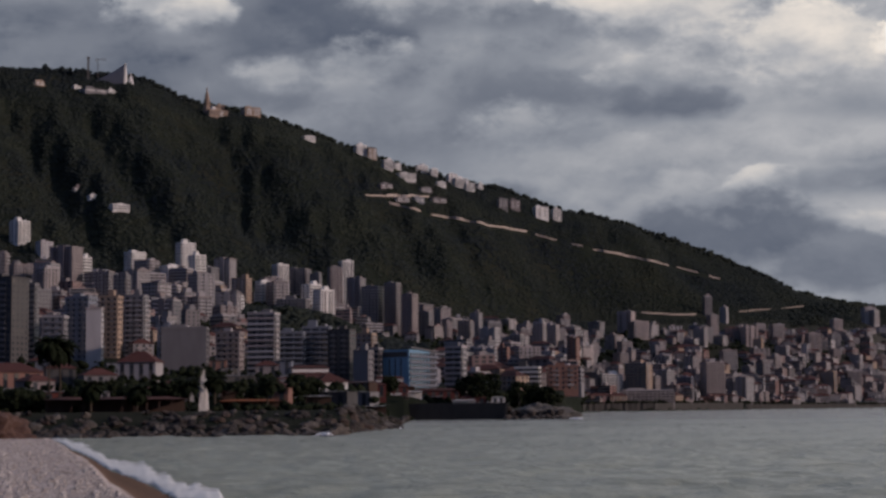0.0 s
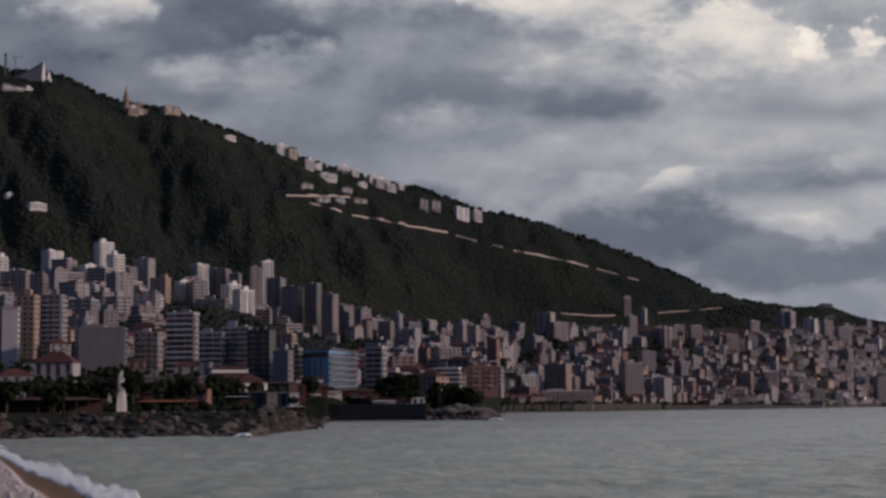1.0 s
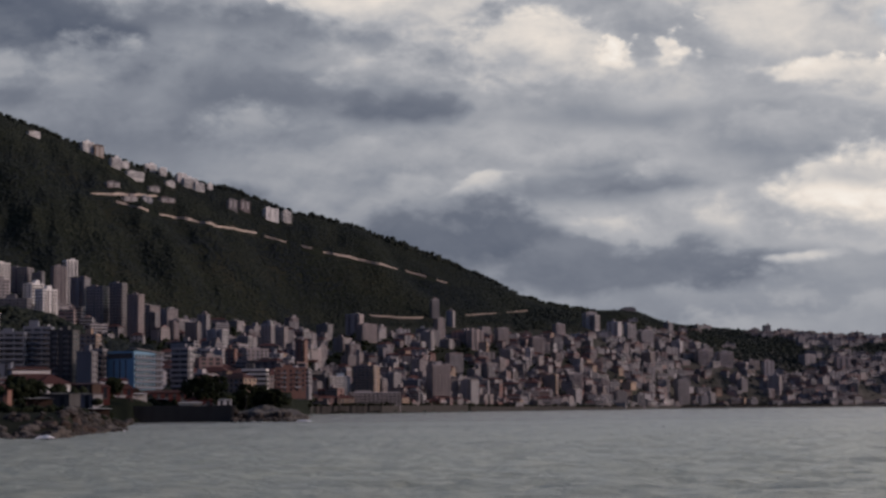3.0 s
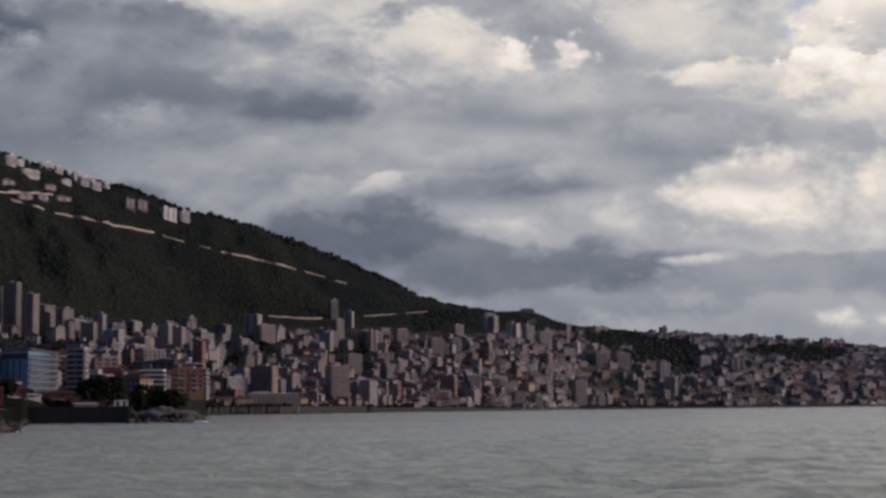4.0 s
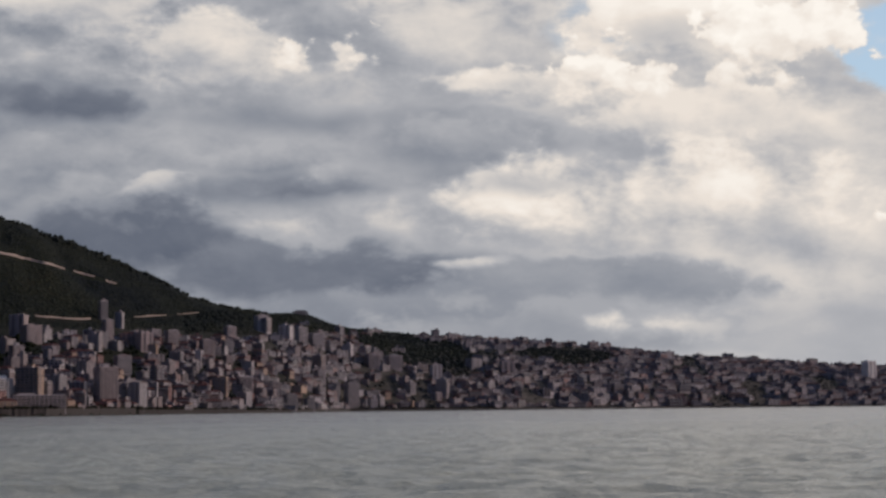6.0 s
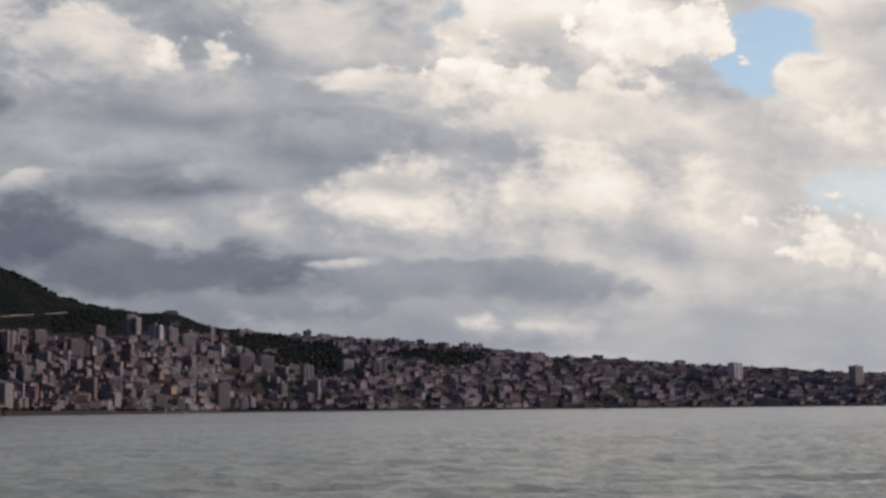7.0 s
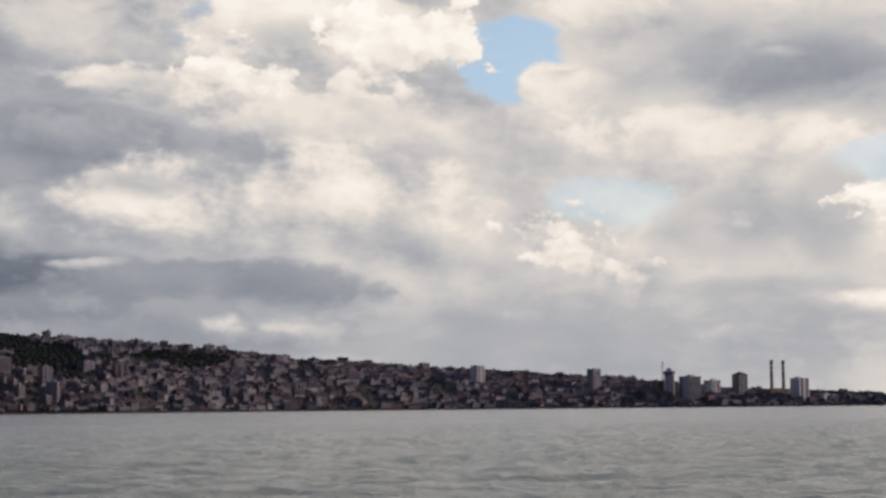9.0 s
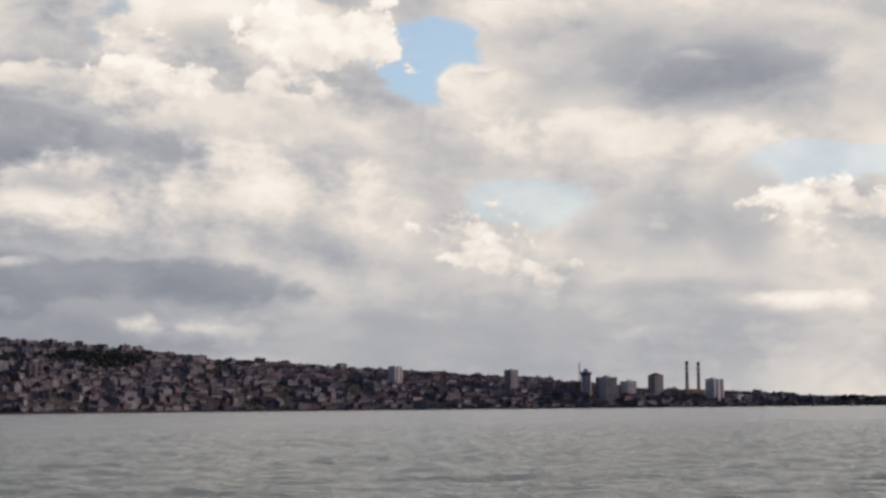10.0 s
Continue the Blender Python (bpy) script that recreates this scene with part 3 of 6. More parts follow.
        for x0, x1, y0, y1 in ((-w / 2 - t, w / 2 + t, -d / 2 - t, -d / 2), (-w / 2 - t, w / 2 + t, d / 2, d / 2 + t), (-w / 2 - t, -w / 2, -d / 2, d / 2), (w / 2, w / 2 + t, -d / 2, d / 2)):
            box(bm, x0, x1, y0, y1, h - 0.35, h + 0.9)
        box(bm, -w / 2, w / 2, -d / 2, d / 2, h, h + 0.15)
        part("roof", bm, trim if style == "bands" else wall, root)
        bm = bmesh.new()
        cx = rng.uniform(-0.25, 0.25) * w
        box(bm, cx - w * 0.16, cx + w * 0.16, -d * 0.18, d * 0.22, h + 0.1, h + rng.choice((2.6, 3.0, 4.6)))
        part("stair_hut", bm, wall, root)
        for i in range(rng.randint(1, 3)):
            bm = bmesh.new()
            x, y = rng.uniform(-0.42, 0.42) * w, rng.uniform(-0.4, 0.4) * d
            bmesh.ops.create_cone(bm, cap_ends=True, segments=8, radius1=0.75, radius2=0.7, depth=1.9, matrix=Matrix.Translation((x, y, h + 1.05)))
            part("water_tank", bm, rng.choice((CONCRETE, WHITE, DARKWALL)), root)
    return root


def facing(bearing, turn):
    return pose(0, 0, 0, 0, 0, -bearing + turn)


def put(root, bearing, far, turn=0.0, dz=0.0):
    root.matrix_basis = Matrix.Translation(spot(bearing, far, dz)) @ facing(bearing, turn)
    return root


def block(name, bearing, far, w, d, floors, style, wall, trim, turn, label, category, roof="flat"):
    """A building of its own, told apart from the rest of the town."""
    root = build(name, w, d, floors, style, wall, trim, rng=random.Random(int(far * 7 + bearing * 100)), near=far < 1250, roof=roof)
    taken.append((bearing, far, max(w, d) * 0.62))
    return tagged(put(root, bearing, far, turn, -0.3), label, category, "town buildings")


taken = [(-15.0, 700.0, 40.0)]


def free(bearing, far, gap):
    for b, r, other in taken:
        if abs(r - far) < gap + other and abs(radians(b - bearing)) * far < gap + other and math.hypot((r - far), radians(b - bearing) * far) < gap + other:
            return False
    taken.append((bearing, far, gap))
    return True


# patches of wood between the houses: bearing and height in degrees, half width and half height
WOODS = ((-0.55, 2.63, 1.15, 0.19), (1.25, 2.18, 1.15, 0.32), (2.85, 1.68, 1.24, 0.50), (3.79, 1.22, 0.80, 0.34), (7.71, 1.54, 1.18, 0.27), (-4.08, 3.05, 1.15, 0.19), (-5.61, 2.77, 1.15, 0.27), (6.51, 1.75, 0.76, 0.17))


def wooded(bearing, far):
    """The knoll under the terraces, the cove behind the breakwater and the green valley, where no houses stand."""
    up = math.degrees(math.atan2(float(land(bearing, far)) - EYE, far))
    return (-24.0 < bearing < -17.6 and 1240 < far < 1640) or (-12.95 < bearing < -12.3 and far < 1960) or any(((bearing - b) / w) ** 2 + ((up - e) / h) ** 2 < 1 for b, e, w, h in WOODS) or (bearing > -13 and bearing < -2 and up > 2.35 and rough(bearing * 0.9, far * 0.01) > -0.15)


# ---- landmarks of the town ----
block("apartment_block", -31.15, 1932, 16.5, 13.5, 8, "bands", WHITE, WHITE, 41, "white apartment tower standing alone on the wooded slope", "apartment building")
block("apartment_block", -30.36, 1892, 14.9, 11.9, 5, "grid", PALE_SHADED, PALE_SHADED, 31, "low white house above the apartment blocks", "apartment building")
block("apartment_block", -29.64, 1650, 24.3, 19.5, 13, "bays", PLASTER, PLASTER, -30, "tall beige apartment tower with a rounded stepped top", "apartment building")
block("apartment_block", -31.76, 1600, 13.2, 10.5, 11, "fins", PLASTER, PLASTER, -20, "beige apartment tower on the slope", "apartment building")
block("apartment_block", -31.10, 1560, 17.1, 13.7, 9, "fins", PLASTER, PLASTER, 20, "beige apartment tower with stacked balconies", "apartment building")
block("apartment_block", -30.25, 1540, 14.4, 11.6, 9, "fins", PALE_SHADED, PLASTER, 36, "pale apartment tower with stacked balconies", "apartment building")
block("apartment_block", -29.08, 1700, 11.5, 9.2, 9, "bands", WHITE, WHITE, 36, "narrow sunlit white apartment tower", "apartment building")
block("apartment_block", -28.40, 1500, 13.7, 10.9, 10, "fins", PLASTER, PLASTER, -25, "slim beige apartment tower with vertical ribs", "apartment building")
block("apartment_block", -27.83, 1420, 11.4, 9.1, 11, "fins", CONCRETE, PLASTER, -25, "slim concrete apartment tower in the town", "apartment building")
block("apartment_block", -27.40, 1836, 17.7, 14.2, 8, "fins", WHITE, WHITE, 36, "sunlit pale apartment tower at the foot of the wood", "apartment building")
block("apartment_block", -26.25, 1720, 15.2, 12.2, 8, "bays", WHITE, WHITE, 36, "white apartment tower with a darker corner", "apartment building")
block("apartment_block", -25.74, 1760, 15.7, 12.6, 15, "fins", WHITE, WHITE, 31, "tall white twin apartment tower with stepped roof", "apartment building")
block("apartment_block", -25.36, 1730, 13.5, 10.8, 12, "bands", WHITE, WHITE, 41, "white wing of the twin apartment tower", "apartment building")
block("apartment_block", -26.21, 1560, 15.4, 12.3, 6, "bands", PLASTER, PALE_SHADED, -20, "beige apartment block with white balconies", "apartment building")
block("apartment_block", -25.61, 1540, 11.0, 8.8, 6, "grid", SANDSTONE, PLASTER, -20, "reddish stone apartment block in the town", "apartment building")
block("apartment_block", -24.68, 1600, 17.7, 14.2, 5, "bands", SANDSTONE, PALE_SHADED, -30, "pinkish apartment block with white balconies in the sun", "apartment building")
block("apartment_block", -23.87, 1680, 16.2, 13.0, 8, "grid", SANDSTONE, PALE_SHADED, -25, "sunlit reddish apartment block in the town", "apartment building")
block("apartment_block", -24.12, 1560, 13.8, 11.1, 5, "bands", WHITE, WHITE, 36, "white banded apartment block in the town", "apartment building")
block("apartment_block", -23.13, 1700, 13.3, 10.6, 8, "fins", WHITE, WHITE, 36, "sunlit white apartment block in the town", "apartment building")
block("apartment_block", -22.55, 1720, 12.8, 10.3, 8, "bays", WHITE, WHITE, 26, "sunlit white apartment block in the town", "apartment building")
block("apartment_block", -22.13, 1650, 28.9, 18.0, 5, "grid", CONCRETE, CONCRETE, -15, "long low grey apartment block", "apartment building")
block("apartment_block", -22.57, 1850, 14.5, 11.6, 10, "fins", WHITE, PLASTER, 36, "tall pale apartment tower against the wood", "apartment building")
block("apartment_block", -21.98, 1880, 23.8, 19.0, 9, "fins", PLASTER, PLASTER, -20, "tall beige apartment slab with vertical ribs", "apartment building")
block("apartment_block", -21.38, 1860, 11.2, 9.0, 11, "grid", CONCRETE, CONCRETE, -20, "grey apartment tower in the shade", "apartment building")
block("apartment_block", -21.53, 1720, 15.2, 12.2, 10, "bands", WHITE, WHITE, 41, "sunlit white apartment block in the town", "apartment building")
block("apartment_block", -21.12, 1660, 16.4, 13.1, 10, "grid", WHITE, PLASTER, 36, "white apartment block with a tiled edge", "apartment building")
block("apartment_block", -20.74, 1900, 13.6, 10.9, 14, "grid", PLASTER, PLASTER, 20, "tall pale apartment tower in the town", "apartment building")
block("apartment_block", -20.36, 1912, 13.2, 10.6, 17, "fins", WHITE, PLASTER, 26, "tall pale apartment tower with a stepped crown", "apartment building")
block("apartment_block", -20.02, 1820, 16.6, 13.3, 15, "bays", PLASTER, PLASTER, -25, "grey-beige apartment tower on the knoll", "apartment building")
block("apartment_block", -19.46, 1800, 19.3, 15.4, 14, "fins", PLASTER, PLASTER, -25, "beige apartment tower on the knoll", "apartment building")
block("apartment_block", -18.79, 1790, 14.4, 11.5, 17, "fins", CONCRETE, PLASTER, -25, "tall ribbed apartment tower with rooftop frames", "apartment building")
block("apartment_block", -18.21, 1760, 13.9, 11.1, 15, "bays", PLASTER, PALE_SHADED, -30, "beige apartment tower with a small dome", "apartment building")
block("apartment_block", -17.70, 1800, 12.9, 10.3, 9, "grid", CONCRETE, CONCRETE, -20, "grey apartment block in the shade", "apartment building")
# some front-row walls take darker paint to carry the row's cloud shade
block("apartment_block", -31.61, 960, 20.5, 16.4, 16, "grid", DARKWALL, CONCRETE, -35, "dark grey concrete apartment block with recessed windows", "apartment building")
block("apartment_block", -30.78, 1000, 8.0, 6.4, 15, "bands", CONCRETE, CONCRETE, -25, "weathered concrete apartment block in the town", "apartment building")
block("apartment_block", -29.98, 900, 11.3, 9.0, 10, "grid", PLASTER, PALEBLUE, -15, "small white building with a blue roof sign wall", "apartment building")
block("apartment_block", -29.15, 1040, 15.0, 12.0, 12, "grid", PALEBLUE, CONCRETE, -25, "bluish-grey apartment block in the town", "apartment building")
block("apartment_block", -28.70, 980, 8.7, 7.0, 11, "blank", PALE_SHADED, WHITE, -10, "narrow white apartment block with a bare end wall", "apartment building")
block("apartment_block", -28.17, 1060, 11.6, 9.3, 12, "grid", SANDSTONE, PLASTER, -20, "tan apartment block with small windows", "apartment building")
block("apartment_block", -27.34, 1080, 12.5, 10.0, 12, "fins", CONCRETE, PALE_SHADED, -20, "dark apartment block with pale vertical fins", "apartment building")
block("apartment_block", -26.28, 1000, 11.4, 9.1, 8, "bays", PALEBLUE, PALEBLUE, -15, "pale blue apartment block with corner balconies", "apartment building")
block("apartment_block", -25.72, 960, 24.9, 19.9, 8, "blank", CONCRETE, CONCRETE, -6, "large windowless grey party wall of a block", "apartment building")
block("apartment_block", -24.25, 1000, 14.2, 11.4, 7, "grid", PLASTER, PLASTER, -15, "beige block with a plain end wall", "apartment building")
block("apartment_block", -23.12, 960, 15.3, 12.2, 11, "bands", CONCRETE, PALE_SHADED, -15, "grey apartment block with long white balconies", "apartment building")
block("apartment_block", -22.23, 1010, 16.5, 13.2, 7, "bands", PALEBLUE, PALEBLUE, -8, "long pale blue hotel with white window bands", "apartment building")
block("apartment_block", -21.34, 1020, 16.0, 12.8, 8, "bands", PALEBLUE, PALEBLUE, -8, "second wing of the pale blue hotel", "apartment building")
block("apartment_block", -20.51, 1000, 13.7, 11.0, 9, "grid", DARKWALL, CONCRETE, -20, "dark apartment block with a pale corner strip", "apartment building")
block("apartment_block", -19.78, 960, 9.3, 7.4, 7, "blank", CONCRETE, CONCRETE, -25, "grey block with bare end wall", "apartment building")
block("apartment_block", -19.40, 980, 7.4, 5.9, 8, "bands", DARKWALL, PLASTER, -25, "dark block with stacked round balconies", "apartment building")
block("apartment_block", -19.68, 1200, 11.9, 9.5, 8, "fins", SANDSTONE, PLASTER, -20, "tan apartment block behind the front row", "apartment building")
block("apartment_block", -16.91, 1830, 6.4, 5.1, 6, "bays", PALE_SHADED, PALE_SHADED, 24, "narrow pale block at the edge of the town", "apartment building")
block("apartment_block", -16.32, 1850, 14.2, 11.4, 7, "fins", PLASTER, PLASTER, -20, "beige apartment block at the foot of the wood", "apartment building")
block("apartment_block", -15.96, 1955, 11.5, 9.2, 9, "bays", PLASTER, PALE_SHADED, -25, "stepped beige apartment tower below the wood", "apartment building")
block("apartment_block", -15.51, 1685, 16.9, 13.6, 8, "bays", PLASTER, PALE_SHADED, -22, "wide beige apartment block in the town", "apartment building")
block("apartment_block", -15.47, 1435, 8.7, 6.9, 5, "blank", PALE_SHADED, PALE_SHADED, -20, "white block with a bare side wall", "apartment building")
block("apartment_block", -15.05, 1480, 8.9, 7.2, 5, "grid", PINKWALL, PLASTER, -20, "pink block with small windows", "apartment building")
block("apartment_block", -14.59, 1785, 11.5, 9.2, 6, "fins", PLASTER, PLASTER, -25, "square beige tower in the town", "apartment building")
block("apartment_block", -13.83, 1870, 11.8, 9.5, 10, "fins", PALE_SHADED, PLASTER, -20, "pale ribbed apartment tower with a twin", "apartment building")
block("apartment_block", -13.41, 1920, 13.7, 11.0, 9, "fins", PALE_SHADED, PALE_SHADED, -20, "second half of the pale twin tower", "apartment building")
block("apartment_block", -13.09, 1995, 8.1, 6.4, 7, "grid", PLASTER, PALE_SHADED, 24, "narrow block beside the twin tower", "apartment building")
block("office_block", -14.24, 1460, 18.8, 15.1, 6, "fins", PALE_SHADED, PALE_SHADED, 14, "white ribbed office block in the town", "office building")
block("apartment_block", -15.87, 1410, 8.0, 6.4, 5, "bands", CONCRETE, PALE_SHADED, -15, "grey block with banded balconies", "apartment building")
block("office_block", -13.56, 1495, 10.4, 8.3, 5, "grid", PLASTER, PALE_SHADED, -18, "plain beige block behind the dark office", "office building")
block("apartment_block", -13.14, 1515, 8.4, 6.7, 4, "grid", PALE_SHADED, PALE_SHADED, -18, "low pale block in the town", "apartment building")
block("apartment_block", -12.70, 1635, 10.1, 8.1, 8, "grid", PINKWALL, PLASTER, -24, "reddish plaster block on the slope", "apartment building")
block("apartment_block", -12.24, 2215, 13.4, 10.7, 9, "bays", PALE_SHADED, PALE_SHADED, -20, "pale narrow apartment block", "apartment building")
block("apartment_block", -13.09, 1125, 20.0, 12.0, 5, "grid", PINKWALL, PLASTER, 6, "brown plaster apartment block with a red edge", "apartment building")
block("office_block", -14.24, 1150, 16.0, 12.8, 4, "bands", DARKWALL, WHITE, -8, "dark glass block with bright white floor bands", "office building")
block("apartment_block", -16.66, 995, 10.3, 8.2, 9, "bands", CONCRETE, PALE_SHADED, -22, "concrete block with wide white rounded balconies", "apartment building")
block("apartment_block", -12.06, 2040, 19.7, 15.7, 7, "blank", CONCRETE, CONCRETE, -25, "grey end block beside a white hotel", "apartment building")
block("hotel", -11.49, 2040, 25.3, 20.3, 7, "bands", WHITE, WHITE, 16, "white hotel with columns of square balconies", "hotel")
block("apartment_block", -10.53, 2040, 26.6, 21.3, 12, "bands", SANDSTONE, PLASTER, -20, "brown apartment block with balconies", "apartment building")
block("waterfront_hall", -10.25, 1975, 58.7, 17.6, 5, "bands", PALE_SHADED, PALE_SHADED, 8, "long low white hall on the waterfront", "hall")
block("apartment_block", -10.91, 2576, 22.4, 17.9, 10, "bays", PALE_SHADED, PLASTER, -20, "apartment tower on the upper slope", "apartment building")
block("apartment_block", -10.51, 2512, 24.3, 19.5, 8, "fins", PALE_SHADED, PALE_SHADED, 29, "tall pale apartment tower in the town", "apartment building")
block("apartment_block", -8.21, 2884, 12.3, 9.8, 10, "fins", PALE_SHADED, CONCRETE, 24, "slender grey high-rise tower in the town", "apartment building")
block("apartment_block", -8.05, 2628, 13.5, 11.0, 12, "fins", PALE_SHADED, PLASTER, 35, "tall narrow white tower in the town", "apartment building")
block("apartment_block", -7.66, 2838, 11.8, 9.4, 8, "bays", PALE_SHADED, CONCRETE, -20, "grey tower under the wood", "apartment building")
block("apartment_block", -8.46, 2544, 17.5, 14.1, 8, "fins", PALE_SHADED, PLASTER, -20, "beige apartment tower in the town", "apartment building")
block("hotel_tower", -8.10, 2160, 24.4, 19.6, 16, "bands", PALE_SHADED, PALE_SHADED, 25, "large white waterfront tower with a rounded crown", "hotel")
block("apartment_block", -7.61, 2240, 11.4, 9.1, 8, "bands", DARKWALL, PALE_SHADED, 19, "dark banded block beside the white tower", "apartment building")
block("office_block", -9.02, 2150, 22.0, 17.6, 6, "bands", PALEBLUE, PALEBLUE, -15, "bluish glazed block in the town", "office building")
block("apartment_block", -6.85, 2638, 20.9, 16.7, 9, "bays", PALE_SHADED, PLASTER, 30, "pale apartment tower in the town", "apartment building")
block("apartment_block", -5.95, 2738, 18.5, 14.7, 8, "fins", PALE_SHADED, PALE_SHADED, 24, "pale apartment tower in the town", "apartment building")
block("apartment_block", -6.57, 2582, 13.5, 10.8, 8, "blank", SANDSTONE, SANDSTONE, -15, "pinkish tower with blank wall", "apartment building")
block("apartment_block", -4.78, 2754, 19.8, 15.9, 8, "fins", PALE_SHADED, PLASTER, 24, "beige apartment tower in the town", "apartment building")
block("apartment_block", -5.06, 2662, 9.2, 7.4, 8, "grid", PALE_SHADED, PALE_SHADED, -10, "narrow pale tower in the town", "apartment building")
block("apartment_block", -4.30, 2560, 18.3, 14.6, 8, "fins", SANDSTONE, PLASTER, -15, "brown apartment block in the town", "apartment building")
block("apartment_block", -3.53, 2630, 20.6, 16.6, 8, "fins", PALE_SHADED, PLASTER, 19, "beige apartment block in the town", "apartment building")
block("apartment_block", -2.98, 3124, 20.9, 16.8, 9, "grid", PALE_SHADED, PLASTER, 26, "white block on the upper slope", "apartment building")
block("town_house", -4.02, 2992, 17.3, 13.9, 5, "grid", PALE_SHADED, PLASTER, 30, "white house on the upper slope", "house")
block("apartment_block", -2.91, 3124, 23.8, 19.0, 8, "fins", PALE_SHADED, PLASTER, -25, "pale apartment tower on the slope", "apartment building")
block("apartment_block", -2.15, 3140, 21.6, 17.3, 9, "bays", PALE_SHADED, PLASTER, -20, "pale apartment tower in the town", "apartment building")
block("apartment_block", -1.64, 3192, 18.1, 14.5, 9, "grid", PALE_SHADED, PLASTER, 35, "white apartment block in the town", "apartment building")
block("apartment_block", -1.12, 3222, 24.7, 19.7, 8, "fins", PALE_SHADED, PALE_SHADED, 24, "beige apartment block in the town", "apartment building")
block("apartment_block", -0.08, 3254, 17.9, 14.4, 8, "grid", PALE_SHADED, PLASTER, -20, "square beige block in the town", "apartment building")
block("apartment_block", 0.77, 3238, 22.5, 17.9, 8, "fins", PALE_SHADED, PLASTER, 19, "pale apartment slab in the town", "apartment building")
block("apartment_block", 1.49, 3270, 25.7, 20.5, 8, "fins", PALE_SHADED, PLASTER, 19, "pale apartment slab beside its twin", "apartment building")
block("hotel", 0.05, 2994, 21.2, 16.9, 15, "bands", PALE_SHADED, PALE_SHADED, 25, "white terraced waterfront hotel in the town", "hotel")
block("apartment_block", -1.97, 2800, 43.0, 34.4, 1, "grid", SANDSTONE, PLASTER, -15, "orange-brown waterfront block in the town", "apartment building")
block("apartment_block", 2.88, 3284, 19.2, 15.4, 8, "bays", PALE_SHADED, PLASTER, 24, "pale apartment block in the town", "apartment building")
block("apartment_block", 3.13, 3204, 16.7, 13.4, 8, "grid", PALE_SHADED, PALE_SHADED, -15, "small pale tower in the town", "apartment building")
block("apartment_block", 4.17, 3428, 26.8, 21.4, 6, "grid", PALE_SHADED, PALE_SHADED, 40, "bright white building on the green slope", "apartment building")
block("town_house", 0.77, 3016, 13.3, 10.6, 6, "grid", PALE_SHADED, PALE_SHADED, 20, "small sunlit yellow-white waterfront house", "house")
block("town_house", 1.94, 3100, 20.2, 16.2, 3, "grid", SANDSTONE, PLASTER, -10, "sunlit orange waterfront house in the town", "house")
block("apartment_block", 3.11, 3200, 20.8, 16.6, 10, "fins", PALE_SHADED, PLASTER, -15, "beige apartment block in the town", "apartment building")
block("apartment_block", 5.28, 3438, 27.0, 21.6, 8, "bays", PALE_SHADED, PLASTER, 19, "beige apartment block in the town", "apartment building")
block("apartment_block", 24.30, 4300, 42.3, 33.8, 19, "bands", WHITE, PLASTER, 48, "pale wide apartment block on the skyline", "apartment building")
block("apartment_block", 21.11, 4250, 27.9, 22.3, 18, "fins", WHITE, CONCRETE, 48, "dark tower on the skyline", "apartment building")
block("apartment_block", 25.94, 4450, 31.6, 25.3, 17, "fins", WHITE, CONCRETE, 48, "grey pointed tower on the skyline", "apartment building", roof="hip")
block("apartment_block", 27.88, 4450, 37.4, 29.9, 19, "bays", WHITE, CONCRETE, 48, "dark twin tower block by the power station", "apartment building")
block("boiler_house", 26.98, 4500, 77.3, 61.9, 5, "grid", SANDSTONE, CONCRETE, 48, "brown boiler house of the power station", "power station")
block("waterfront_hall", 28.67, 4550, 62.6, 50.0, 1, "grid", WHITE, WHITE, 48, "long low grey hall on the point", "hall")
block("apartment_block", 25.03, 4400, 33.7, 26.9, 12, "grid", WHITE, PLASTER, 48, "pale block on the skyline", "apartment building")
block("apartment_block", 23.24, 4350, 26.1, 20.9, 9, "bays", SANDSTONE, PLASTER, 48, "brick-coloured block on the skyline", "apartment building")
block("apartment_block", 17.20, 4150, 27.2, 21.8, 13, "bays", WHITE, CONCRETE, 48, "dark grey block on the skyline", "apartment building")
block("hillside_house", -21.61, 2884, 20.5, 10.2, 2, "fins", WHITE, WHITE, 28, "white house among the trees", "house")
block("hillside_house", -19.85, 2948, 21.0, 10.5, 5, "fins", WHITE, WHITE, 28, "bright white house on the ridge", "house")
block("hillside_house", -19.49, 2949, 17.2, 8.6, 6, "fins", SANDSTONE, WHITE, 28, "sandstone house on the ridge", "house", roof="hip")
block("hillside_house", -18.93, 2884, 17.0, 8.5, 5, "bands", WHITE, WHITE, 28, "white terraced villa on the slope", "house")
block("hillside_house", -18.62, 2960, 13.3, 6.6, 3, "bays", WHITE, WHITE, 28, "white terraced villa wing on the slope", "house")
block("hillside_house", -18.32, 2880, 31.2, 15.6, 3, "bands", WHITE, WHITE, 28, "long white terraced villas on the slope", "house")
block("hillside_house", -17.79, 3067, 23.2, 11.6, 4, "fins", WHITE, WHITE, 28, "white house with a pale roof", "house")
block("hillside_house", -17.36, 3057, 13.6, 6.8, 4, "fins", WHITE, WHITE, 28, "small white house on the slope", "house")
block("hillside_house", -16.74, 3044, 17.6, 8.8, 5, "bays", WHITE, WHITE, 28, "tall white villa on the slope", "house")
block("hillside_house", -16.47, 3020, 25.2, 12.6, 5, "bands", WHITE, WHITE, 28, "white terraced villa block on the slope", "house")
block("hillside_house", -16.15, 2996, 17.3, 8.6, 4, "bands", WHITE, WHITE, 28, "white terraced villa block on the slope", "house")
block("hillside_house", -15.79, 3088, 9.8, 5.0, 3, "fins", WHITE, WHITE, 28, "white corner house on the slope", "house")
